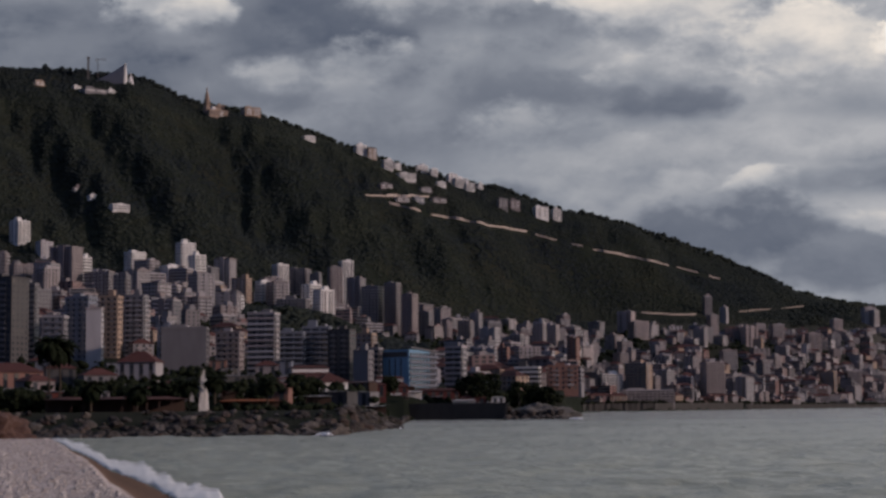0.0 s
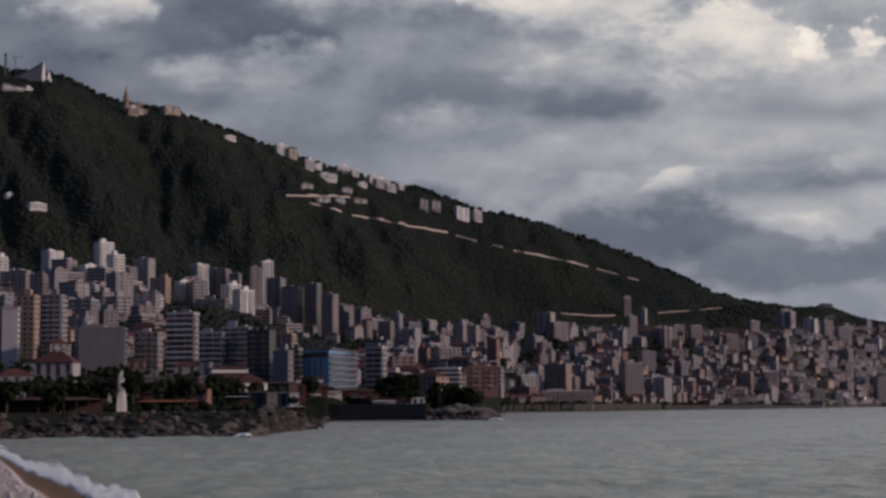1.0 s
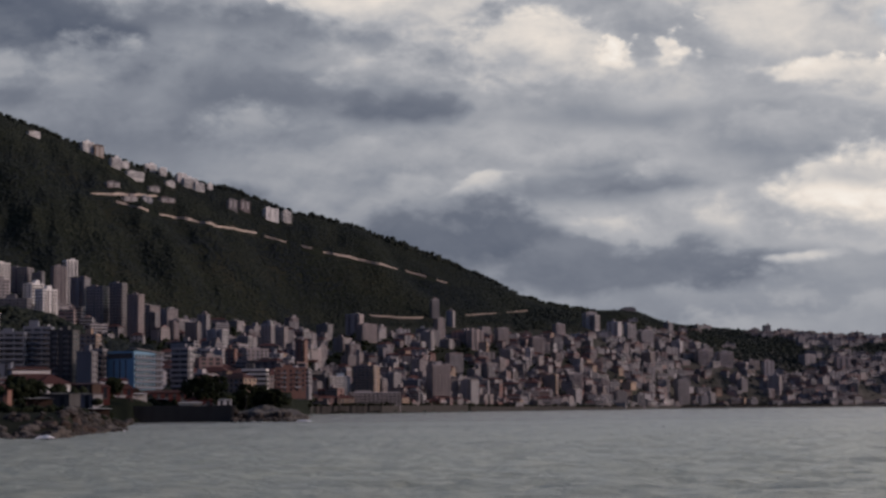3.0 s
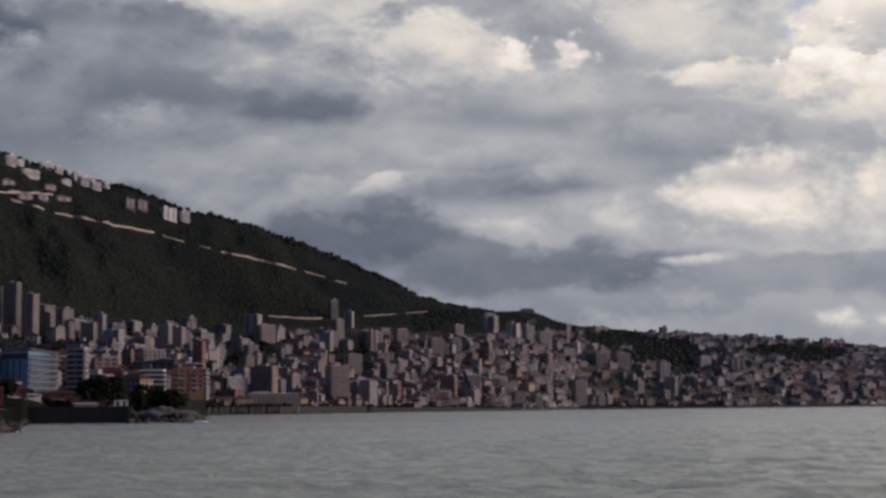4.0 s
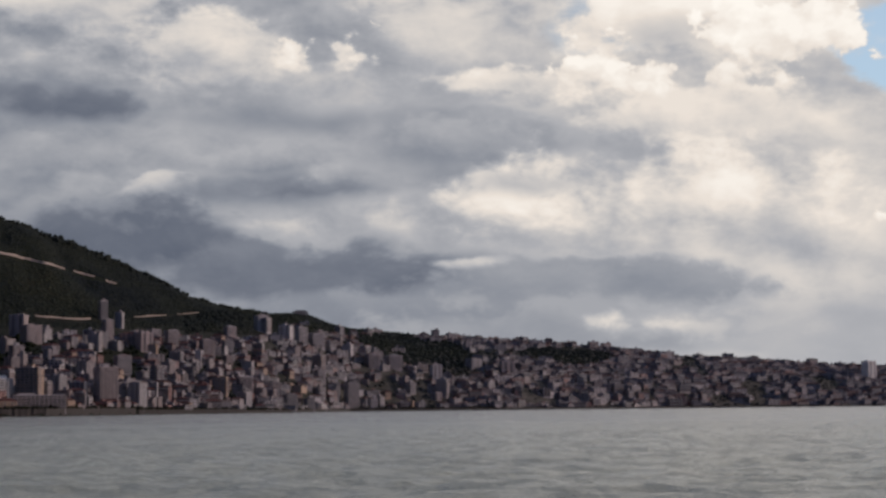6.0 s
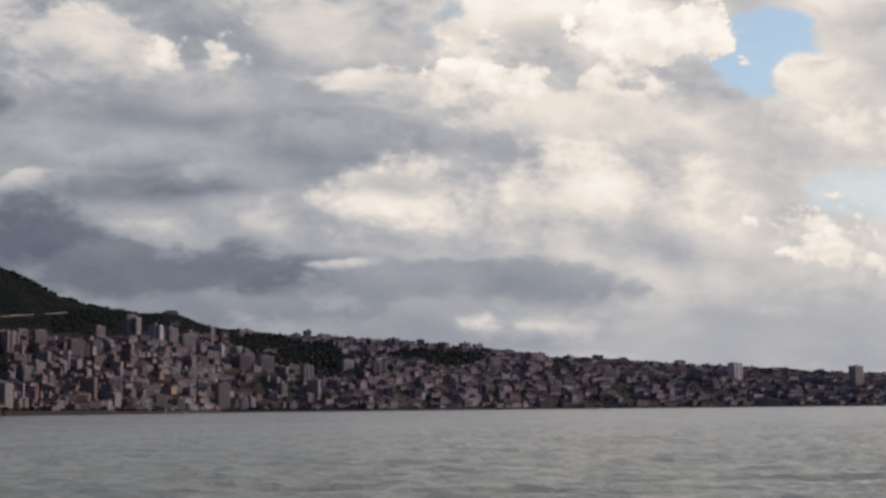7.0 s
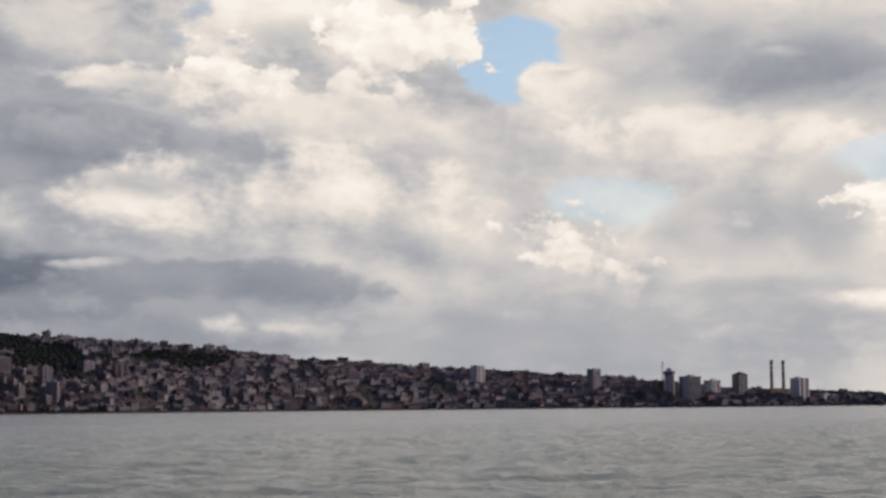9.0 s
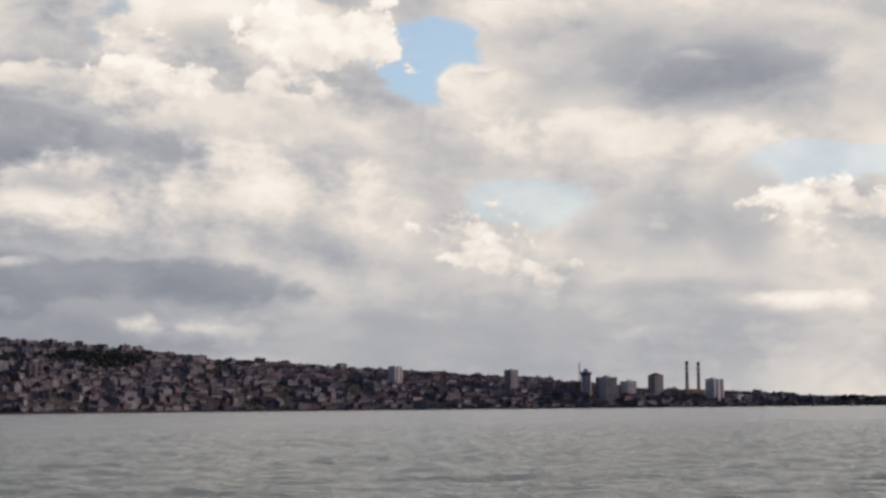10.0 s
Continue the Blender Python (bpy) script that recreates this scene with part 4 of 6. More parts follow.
block("hillside_house", -17.13, 2932, 16.8, 8.4, 2, "fins", WHITE, WHITE, 28, "small white house on the slope", "house")
block("hillside_house", -17.66, 2836, 19.1, 9.5, 2, "fins", PLASTER, WHITE, 28, "low plastered house on the slope", "house")
block("hillside_house", -19.02, 2696, 21.5, 10.7, 2, "fins", PLASTER, WHITE, 28, "half-built plastered house on the slope", "house")
block("hillside_house", -18.46, 2648, 22.5, 11.2, 2, "fins", PLASTER, WHITE, 28, "low grey houses on the slope", "house")
block("hillside_house", -17.89, 2684, 16.8, 8.4, 2, "fins", PALEBLUE, WHITE, 28, "low bluish house on the slope", "house")
block("hillside_house", -17.23, 2780, 25.6, 12.8, 2, "fins", PLASTER, WHITE, 28, "low plastered house on the slope", "house")
block("hillside_house", -15.04, 2956, 16.7, 8.3, 5, "bays", PLASTER, WHITE, 28, "pink apartment block on the slope", "house")
block("hillside_house", -14.64, 3012, 19.0, 9.5, 5, "bays", PLASTER, WHITE, 28, "pink apartment block on the slope", "house")
block("hillside_house", -13.74, 3044, 25.2, 12.6, 6, "bays", WHITE, WHITE, 28, "white apartment block on the slope", "house")
block("hillside_house", -13.21, 3076, 15.8, 7.9, 6, "bands", WHITE, WHITE, 28, "white apartment block with a dark gap", "house")
block("hillside_house", -27.95, 2092, 21.7, 10.9, 2, "bands", WHITE, WHITE, 28, "white terraced building on the wooded slope", "house")
block("hillside_house", -28.78, 2152, 13.8, 6.9, 1, "fins", WHITE, WHITE, 28, "low white houses in the wood", "house")
block("hillside_house", -29.34, 2196, 9.0, 5.0, 1, "fins", PLASTER, WHITE, 28, "small house in the wood", "house")
block("hillside_house", -30.61, 2696, 14.9, 7.4, 2, "fins", SANDSTONE, WHITE, 28, "small domed stone chapel on the slope", "house")
block("hillside_house", -29.38, 2716, 11.8, 5.9, 1, "fins", WHITE, WHITE, 28, "small white house on the slope", "house")
block("hillside_house", -28.83, 2700, 37.5, 18.7, 1, "fins", CONCRETE, WHITE, 28, "long low grey building on the slope", "house")
block("hillside_house", -28.25, 2720, 11.9, 6.0, 1, "fins", WHITE, WHITE, 28, "small white house on the slope", "house")
block("hillside_house", -23.57, 2907, 29.7, 14.9, 4, "fins", SANDSTONE, WHITE, 28, "long yellow stone monastery on the ridge", "house")
block("hillside_house", -24.68, 2848, 17.4, 8.7, 3, "fins", SANDSTONE, WHITE, 28, "red stone building under the statue", "house")


# the blue hotel: a blind blue end wall with dark slots, and a balconied front
def blue_hotel(bearing, far):
    root = new("hotel")
    w, d, floors, st = 20.0, 20.0, 7, 3.3
    h = floors * st + 1.5
    bm = bmesh.new()
    box(bm, -w / 2, w / 2, -d / 2, d / 2, -6, h)
    part("wall", bm, BLUEWALL, root, "bright blue painted end wall")
    for x in (-4.2, 0.0, 4.2):
        bm = bmesh.new()
        box(bm, x - 0.45, x + 0.45, -d / 2 - 0.08, -d / 2 + 0.2, 1.0, h - 5.0)
        part("window_slot", bm, GLASS, root, "tall dark window slot")
    bm = bmesh.new()
    box(bm, -w / 2 + 1.2, w / 2 - 1.0, -d / 2 - 0.1, -d / 2 + 0.2, h - 4.2, h - 1.2)
    part("sign_band", bm, DARKWALL, root, "dark band under the roof")
    for k in range(floors):
        bm = bmesh.new()
        box(bm, w / 2 - 0.1, w / 2 + 1.5, -d / 2, d / 2 + 6, k * st + 0.2, k * st + 0.45)
        box(bm, w / 2 + 1.35, w / 2 + 1.5, -d / 2, d / 2 + 6, k * st + 0.45, k * st + 1.35)
        # white parapets in darker blue paint: the front's shade is in the colour
        part("balcony", bm, PALEBLUE, root, "white balcony parapet darkened to pale blue for shade")
        for i in range(8):
            bm = bmesh.new()
            y = -d / 2 + 0.8 + i * 3.05
            box(bm, w / 2 - 0.2, w / 2 + 0.06, y, y + 2.3, k * st + 0.5, k * st + 2.9)
            part("window", bm, GLASS, root)
    bm = bmesh.new()
    box(bm, w / 2 - 12, w / 2, d / 2 - 0.5, d / 2 + 6, -6, h)
    part("wing", bm, PALEBLUE, root)
    bm = bmesh.new()                                       # sloping grey-green roof along the front
    vs = [bm.verts.new(p) for p in ((w / 2 - 4, -d / 2, h + 2.4), (w / 2 + 1.6, -d / 2, h + 1.6), (w / 2 + 1.6, d / 2 + 6, h - 0.6), (w / 2 - 4, d / 2 + 6, h - 0.2))]
    vs += [bm.verts.new(v.co - Vector((0, 0, 0.6))) for v in vs]
    for q in ((0, 1, 2, 3), (7, 6, 5, 4), (0, 4, 5, 1), (1, 5, 6, 2), (2, 6, 7, 3), (3, 7, 4, 0)):
        bm.faces.new([vs[i] for i in q])
    part("roof", bm, CONCRETE, root, "sloping grey-green roof")
    taken.append((bearing, far, 16))
    return tagged(put(root, bearing, far, -38), "blue hotel with white balconies and dark window slots", "hotel", "town buildings")


blue_hotel(-18.35, 985)


# ---- on the mountain and along the skyline ----
def distance_at(bearing, up, near=1100.0):
    """How far off the slope reaches the height up, in degrees, seen from the beach."""
    r = np.arange(near, between(bearing, RIDGE_FAR), 5.0)
    seen = np.degrees(np.arctan2(land(np.full_like(r, bearing), r) - EYE, r))
    hit = np.nonzero(seen >= up)[0]
    return float(r[hit[0]]) if len(hit) else float(r[-1])


def basilica(bearing, far):
    """A sail-shaped concrete church: a long sloping back and a steep ribbed front."""
    root = new("basilica")
    n, length, top = 14, 56.0, 30.0
    bm = bmesh.new()
    rows = []
    for i in range(n + 1):
        t = i / n
        x = -length * 0.62 + length * t
        h = top * t ** 1.25
        w = 4 + 13 * t
        rows.append([bm.verts.new(p) for p in ((x, -w, -6), (x, -w * 0.45, h * 0.6), (x, 0, h), (x, w * 0.45, h * 0.6), (x, w, -6))])
    for p, q in zip(rows, rows[1:]):
        for i in range(4):
            bm.faces.new((p[i], q[i], q[i + 1], p[i + 1]))
    bm.faces.new(rows[-1])
    part("sail_roof", bm, CONCRETE, root, "long grey concrete sail roof")
    for k in range(5):
        bm = bmesh.new()
        y = (k - 2) * 4.2
        h = top - abs(k - 2) * 6.5
        box(bm, length * 0.38, length * 0.38 + 2.2, y - 1.3, y + 1.3, -6, h)
        for v in bm.verts:
            if v.co.z > 0:
                v.co.x -= 1.5
                v.co.y *= 0.75
        part("rib", bm, WHITE, root, "white front rib")
    return tagged(put(root, bearing, far, -12, 1.0), "grey concrete sail-shaped basilica with white ribs on the summit", "church")


def tapered(bm, r0, r1, z0, z1, x=0.0, y=0.0, segments=12):
    bmesh.ops.create_cone(bm, cap_ends=True, segments=segments, radius1=r0, radius2=r1, depth=z1 - z0, matrix=Matrix.Translation((x, y, (z0 + z1) / 2)))


basilica(-28.2, 2790)
bm = bmesh.new()
tapered(bm, 5.5, 1.2, -3, 13)
tapered(bm, 1.0, 0.2, 13, 18)
spire = tagged(new("spire"), "small white conical chapel spire on the summit", "chapel")
part("cone", bm, WHITE, spire)
put(spire, -27.6, 2800)
mast = tagged(new("mast"), "tall dark steel mast beside the basilica", "mast")
bm = bmesh.new()
box(bm, -1.6, 1.6, -1.6, 1.6, -4, 37)
part("shaft", bm, STEEL, mast)
bm = bmesh.new()
box(bm, -2.0, 2.0, -2.0, 2.0, 35, 38)
part("head", bm, STEEL, mast)
put(mast, -29.0, 2790)


def crane(bearing, far, height, jib, turn, label):
    root = new("tower_crane")
    bm = bmesh.new()
    for x in (-0.9, 0.9):
        for y in (-0.9, 0.9):
            box(bm, x - 0.2, x + 0.2, y - 0.2, y + 0.2, -4, height)
    for k in range(int(height / 2)):
        box(bm, -1.1, 1.1, -1.1, -0.9, k * 2, k * 2 + 0.2)
        box(bm, -1.1, 1.1, 0.9, 1.1, k * 2, k * 2 + 0.2)
    part("mast", bm, STEEL, root)
    bm = bmesh.new()
    box(bm, -jib * 0.35, jib, -0.6, 0.6, height, height + 0.5)
    box(bm, -jib * 0.35, jib * 0.96, -0.15, 0.15, height + 1.5, height + 1.8)
    for k in range(12):
        x = -jib * 0.33 + k * jib * 0.11
        box(bm, x, x + 0.25, -0.2, 0.2, height + 0.4, height + 1.6)
    part("jib", bm, STEEL, root)
    bm = bmesh.new()
    box(bm, -jib * 0.35, -jib * 0.24, -1.0, 1.0, height - 1.8, height + 0.1)
    part("counterweight", bm, CONCRETE, root)
    return tagged(put(root, bearing, far, turn), label, "crane")


crane(-28.68, 2800, 33, 13, 0, "thin tower crane beside the basilica on the summit")
# the statue stands on a spiral cone above a small stone church
statue = tagged(new("statue"), "pale statue on a tall spiral stone cone above the slope", "statue")
bm = bmesh.new()
tapered(bm, 8.0, 2.2, -26, 20, segments=20)
for k in range(5):
    tapered(bm, 7.6 - k * 1.05, 7.4 - k * 1.05, -1 + k * 4.2, 0.2 + k * 4.2, segments=20)
tapered(bm, 1.5, 0.8, 20, 26)
tapered(bm, 0.9, 0.35, 26, 29.5)
part("cone", bm, SANDSTONE, statue)
put(statue, -25.05, 2850, dz=16.0)
church = tagged(new("church"), "sunlit stone church with a small dome under the statue", "church")
bm = bmesh.new()
box(bm, -8, 8, -7, 7, -8, 11)
part("nave", bm, SANDSTONE, church)
bm = bmesh.new()
bmesh.ops.create_uvsphere(bm, u_segments=14, v_segments=8, radius=4.6, matrix=Matrix.Translation((0, 0, 13)))
tapered(bm, 4.8, 4.8, 10, 13, segments=14)
part("dome", bm, WHITE, church)
for x in (-5, 0, 5):
    bm = bmesh.new()
    box(bm, x - 0.9, x + 0.9, -7.08, -6.9, 2, 7)
    part("window", bm, GLASS, church)
put(church, -24.85, 2835, 20)
for b, up, w, h in ((-24.6, 10.0, 16, 8), (-24.5, 9.8, 13, 7), (-24.72, 9.85, 12, 9)):
    block("hillside_house", b, distance_at(b, up), w, 10, max(1, int(h / 3)), "grid", SANDSTONE, SANDSTONE, 20, "reddish stone terrace building under the statue", "house")
# fort on the green hill
fort = tagged(new("fort"), "low flat-topped stone fort on the hilltop", "fort")
bm = bmesh.new()
box(bm, -15, 15, -9, 9, -8, 7)
part("wall", bm, CONCRETE, fort)
bm = bmesh.new()
box(bm, -9, 11, -6, 6, 7, 9.5)
part("keep", bm, CONCRETE, fort)
put(fort, -1.68, 3640, 10)
hall = tagged(new("ridge_hall"), "long low pale building on the hill crest", "hall")
bm = bmesh.new()
box(bm, -15, 15, -6, 6, -6, 4)
part("wall", bm, PLASTER, hall)
bm = bmesh.new()
box(bm, -15.6, 15.6, -6.6, 6.6, 4, 4.7)
part("roof", bm, WHITE, hall)
put(hall, -3.0, 3640)


CUTS = []


def road(points, high, label):
    """A road cut along the slope, seen as its pale retaining wall and parapet."""
    root = new("road")
    step = 0.12
    bs = np.arange(points[0][0], points[-1][0], step)
    r = random.Random(int(points[0][0] * 100))
    run = []
    for b in bs:
        far = distance_at(b, between(b, points), 1900)
        run.append((b, far))
    smooth = np.convolve(np.pad([f for _, f in run], 1, "edge"), np.ones(3) / 3, "valid")
    CUTS.append((bs[0], bs[-1], bs, smooth))
    for k in range(0, len(bs) - 3, 3):
        if r.random() < 0.06:
            continue
        bm = bmesh.new()
        pts = []
        h = high * r.uniform(0.3, 0.95)
        for j in range(k, min(k + 4, len(bs))):
            p = spot(bs[j], smooth[j])
            away = Vector((p.x, p.y, 0)).normalized()
            pts.append([bm.verts.new(p + Vector((0, 0, -2)) - away * 3), bm.verts.new(p + Vector((0, 0, h)) - away * 3), bm.verts.new(p + Vector((0, 0, h)) + away * 5), bm.verts.new(p + Vector((0, 0, -2)) + away * 5)])
        for p, q in zip(pts, pts[1:]):
            for i in range(4):
                bm.faces.new((p[i], q[i], q[(i + 1) % 4], p[(i + 1) % 4]))
        bm.faces.new(pts[0][::-1])
        bm.faces.new(pts[-1])
        part("wall_section", bm, ROADSIDE, root)
    return tagged(root, label, "road", kind="structure")


road(((-18.89, 6.86), (-18.08, 6.65), (-17.51, 6.47), (-16.85, 6.36), (-15.91, 6.17), (-15.15, 6.01), (-14.06, 5.83)), 3.2, "pale road cut and retaining wall across the wooded slope")
road(((-13.93, 5.73), (-13.08, 5.53)), 2.8, "pale road cut on the wooded slope")
road(((-12.7, 5.41), (-12.04, 5.23), (-11.19, 5.05), (-10.25, 4.83), (-9.3, 4.61)), 2.6, "pale road cut on the wooded slope")
road(((-9.21, 4.57), (-8.46, 4.37), (-7.61, 4.09)), 1.8, "narrow pale road cut on the wooded slope")
road(((-19.68, 7.12), (-18.74, 7.09), (-17.61, 7.07), (-16.81, 7.04)), 3.5, "pale terrace wall below the hillside villas")
road(((-10.4, 3.06), (-9.4, 3.0), (-8.3, 2.97)), 1.5, "pale road wall at the upper edge of the town")
road(((-15.3, 2.75), (-14.3, 2.72)), 4.0, "pale road wall at the upper edge of the town")
road(((-7.2, 3.05), (-6.0, 3.12), (-5.0, 3.2)), 1.2, "pale road wall at the foot of the wooded hill")

# unfinished tower with a flared crown and its crane
tower = tagged(new("unfinished_tower"), "unfinished concrete tower with white ribs and dark flared top", "tower")
bm = bmesh.new()
tapered(bm, 11.5, 11.5, -8, 50, segments=16)
part("core", bm, PALE_SHADED, tower)
for k in range(6):
    a = k * math.pi / 3
    bm = bmesh.new()
    box(bm, -1.6, 1.6, -13.6, -11.0, -6, 50)
    bmesh.ops.transform(bm, matrix=Matrix.Rotation(a, 4, "Z"), verts=bm.verts)
    part("rib", bm, WHITE, tower, "white vertical rib")
bm = bmesh.new()
tapered(bm, 13.5, 15.5, 48, 58, segments=16)
part("crown", bm, CONCRETE, tower, "dark flared top storeys")
bm = bmesh.new()
tapered(bm, 10.0, 5.0, 58, 66, segments=10)
part("cap", bm, WHITE, tower)
put(tower, 23.62, 4340)
crane(23.40, 4340, 78, 9, 70, "thin tower crane at the unfinished tower")
for b, far in ((26.98, 4520), (27.36, 4540)):
    chimney = tagged(new("chimney"), "tall reddish power station chimney with a dark top", "chimney", "power station chimneys")
    bm = bmesh.new()
    tapered(bm, 5.2, 3.9, -4, 82, segments=20)
    part("shaft", bm, CHIMNEY, chimney)
    for z0, z1 in ((62, 67), (73, 78)):
        bm = bmesh.new()
        tapered(bm, 4.45, 4.2, z0, z1, segments=20)
        part("painted_band", bm, WHITE, chimney)
    bm = bmesh.new()
    tapered(bm, 4.3, 4.2, 82, 90, segments=20)
    part("top", bm, DARKWALL, chimney, "soot-dark chimney top")
    put(chimney, b, far)


# ---- along the near shore ----
def tree(bearing, far, height, spread_m, label="broad dark green tree on the promenade", leafy=True, seed=1):
    """Tapered trunk, limbs and a ragged crown of many clumps."""
    r = random.Random(seed)
    root = new("tree")
    bm = bmesh.new()
    tapered(bm, 0.4, 0.22, -1, height * 0.42, segments=8)
    for k in range(5):
        a, lean = r.uniform(0, 6.28), r.uniform(0.5, 0.95)
        m = Matrix.Translation((0, 0, height * 0.42)) @ Matrix.Rotation(a, 4, "Z") @ Matrix.Rotation(lean, 4, "X")
        bmesh.ops.create_cone(bm, cap_ends=True, segments=6, radius1=0.16, radius2=0.06, depth=height * 0.4, matrix=m @ Matrix.Translation((0, 0, height * 0.2)))
    part("trunk", bm, TRUNK, root)
    n = 150
    pts, sizes = [], []
    for k in range(n):
        a, q, z = r.uniform(0, 6.28), spread_m * math.sqrt(r.random()), r.uniform(-1, 1)
        q *= math.sqrt(max(0.05, 1 - z * z * 0.8)) * r.uniform(0.7, 1.1)
        pts.append((q * math.cos(a) + r.uniform(-0.6, 0.6), q * math.sin(a), height * 0.62 + z * height * 0.36))
        sizes.append(r.uniform(0.55, 1.35))
    crown = clump_mesh("crown", np.array(pts), np.array(sizes), LEAF, seed)
    crown.parent = root
    return tagged(put(root, bearing, far), label, "tree", "promenade trees")


def clump_mesh(name, places, sizes, mat, seed):
    bm = bmesh.new()
    bmesh.ops.create_icosphere(bm, subdivisions=1, radius=1.0)
    base = np.array([v.co for v in bm.verts])
    tris = np.array([[v.index for v in f.verts] for f in bm.faces])
    bm.free()
    r = np.random.RandomState(seed)
    n = len(places)
    v = base[None] * (0.6 + 0.7 * r.rand(n, len(base), 1)) * sizes[:, None, None] + places[:, None]
    f = (tris[None] + (np.arange(n) * len(base))[:, None, None]).reshape(-1, 3)
    return new(name, mesh_from(name, v.reshape(-1, 3), f, mat))


def palm(bearing, far, height, seed=1, spread_by=1.0, label="tall date palm with a drooping dark crown"):
    r = random.Random(seed)
    root = new("palm_tree")
    bm = bmesh.new()
    for k in range(9):
        tapered(bm, 0.36 - k * 0.012, 0.31 - k * 0.012, -1 + k * (height + 1) / 9, -1 + (k + 1) * (height + 1) / 9, segments=8)
    part("trunk", bm, TRUNK, root)
    for k in range(60):
        a, lift = k * 2.4 + r.uniform(-0.2, 0.2), r.uniform(-0.5, 1.25)
        length, steps = r.uniform(4.0, 6.0) * spread_by, 7
        bm = bmesh.new()
        rows, x, z, pitch = [], 0.0, height, lift
        for s in range(steps + 1):
            wide = 1.05 * math.sin(math.pi * (0.12 + 0.85 * s / steps)) + 0.05
            rows.append([bm.verts.new((x, -wide, z - wide * 0.5)), bm.verts.new((x, 0, z)), bm.verts.new((x, wide, z - wide * 0.5))])
            x += math.cos(pitch) * length / steps
            z += math.sin(pitch) * length / steps
            pitch -= 0.28
        for p, q in zip(rows, rows[1:]):
            bm.faces.new((p[0], q[0], q[1], p[1]))
            bm.faces.new((p[1], q[1], q[2], p[2]))
        bmesh.ops.transform(bm, matrix=Matrix.Rotation(a, 4, "Z"), verts=bm.verts)
        part("frond", bm, LEAF, root)
    return tagged(put(root, bearing, far), label, "palm tree", "promenade palms")


palm(-30.15, 520, 20.0, 1, 1.35)
palm(-29.8, 530, 19.0, 2, 1.3)
palm(-25.6, 545, 8.5, 3, 1.0, "short date palm beside the white sculpture")
palm(-24.75, 550, 9.5, 4, 1.0, "short date palm beside the white sculpture")
palm(-28.8, 489, 7.0, 6, 1.0, "short palm in front of the restaurant")
palm(-27.3, 490, 6.0, 7, 1.0, "short palm in front of the restaurant")
palm(-23.0, 535, 8.5, 8, 1.0, "short palm beside the orange awning")
palm(-26.6, 560, 8.0, 5, 1.0, "short date palm on the promenade")
for k, (b, far, h, w) in enumerate(((-22.0, 640, 10.5, 5.2), (-21.5, 650, 9.5, 4.5), (-20.7, 660, 8.5, 3.6), (-18.9, 905, 10.5, 5.2), (-17.5, 915, 8.8, 2.0), (-15.95, 930, 17.5, 7.5),
                                    (-15.5, 935, 17.0, 7.5), (-16.35, 935, 15.5, 6.5), (-14.6, 950, 16.0, 6.5), (-14.1, 955, 14.5, 6.5), (-13.6, 950, 13.0, 6.0), (-24.2, 600, 8.5, 4.0), (-27.6, 560, 7.5, 4.0), (-28.9, 545, 8.5, 3.6),
                                    (-31.2, 500, 6.5, 4.2), (-30.6, 505, 6.0, 3.8), (-31.9, 510, 7.0, 4.5), (-23.4, 615, 7.5, 3.6), (-29.3, 515, 7.0, 3.2), (-28.1, 590, 9.5, 4.5), (-26.0, 610, 9.0, 4.0), (-19.8, 690, 7.5, 3.0))):
    tree(b, far, h, w, seed=40 + k)


def pavilion(name, bearing, far, w, d, h, wall, roof_mat, label, category, posts=0, turn=0.0, pitch=0.28, tiers=1):
    """A low seaside building with an overhanging roof, on posts or walls."""
    root = new(name)
    bm = bmesh.new()
    if posts:
        box(bm, -w / 2 + 0.5, w / 2 - 0.5, d * 0.1, d / 2, -2, h)
    else:
        box(bm, -w / 2, w / 2, -d / 2, d / 2, -2, h)
    part("wall", bm, wall, root)
    for i in range(posts):
        bm = bmesh.new()
        x = -w / 2 + 0.6 + i * (w - 1.2) / max(1, posts - 1)
        box(bm, x - 0.18, x + 0.18, -d / 2 + 0.2, -d / 2 + 0.56, -2, h)
        part("post", bm, wall, root)
    if not posts:
        for i in range(max(2, int(w / 4))):
            bm = bmesh.new()
            x = -w / 2 + (i + 0.5) * w / max(2, int(w / 4))
            box(bm, x - 0.9, x + 0.9, -d / 2 - 0.06, -d / 2 + 0.1, 0.9, h - 0.6)
            part("window", bm, GLASS, root)
    z, ww, dd = h, w, d
    for k in range(tiers):
        bm = bmesh.new()
        o = 0.8
        low = [bm.verts.new(p) for p in ((-ww / 2 - o, -dd / 2 - o, z), (ww / 2 + o, -dd / 2 - o, z), (ww / 2 + o, dd / 2 + o, z), (-ww / 2 - o, dd / 2 + o, z))]
        e = dd / 2 * 0.96 if tiers == 1 else dd * 0.22
        hi = [bm.verts.new(p) for p in ((-ww / 2 + e, -dd / 2 + e, z + e * pitch * 2), (ww / 2 - e, -dd / 2 + e, z + e * pitch * 2), (ww / 2 - e, dd / 2 - e, z + e * pitch * 2), (-ww / 2 + e, dd / 2 - e, z + e * pitch * 2))]
        for i in range(4):
            bm.faces.new((low[i], low[(i + 1) % 4], hi[(i + 1) % 4], hi[i]))
        bm.faces.new(hi)
        bm.faces.new(low[::-1])
        part("roof", bm, roof_mat, root)
        z, ww, dd = z + e * pitch * 2 + (1.6 if k + 1 < tiers else 0), ww - 2 * e, dd - 2 * e
        if k + 1 < tiers:
            bm = bmesh.new()
            box(bm, -ww / 2, ww / 2, -dd / 2, dd / 2, z - 1.8, z + 0.05)
            part("clerestory", bm, WHITE, root)
    return tagged(put(root, bearing, far, turn), label, category)


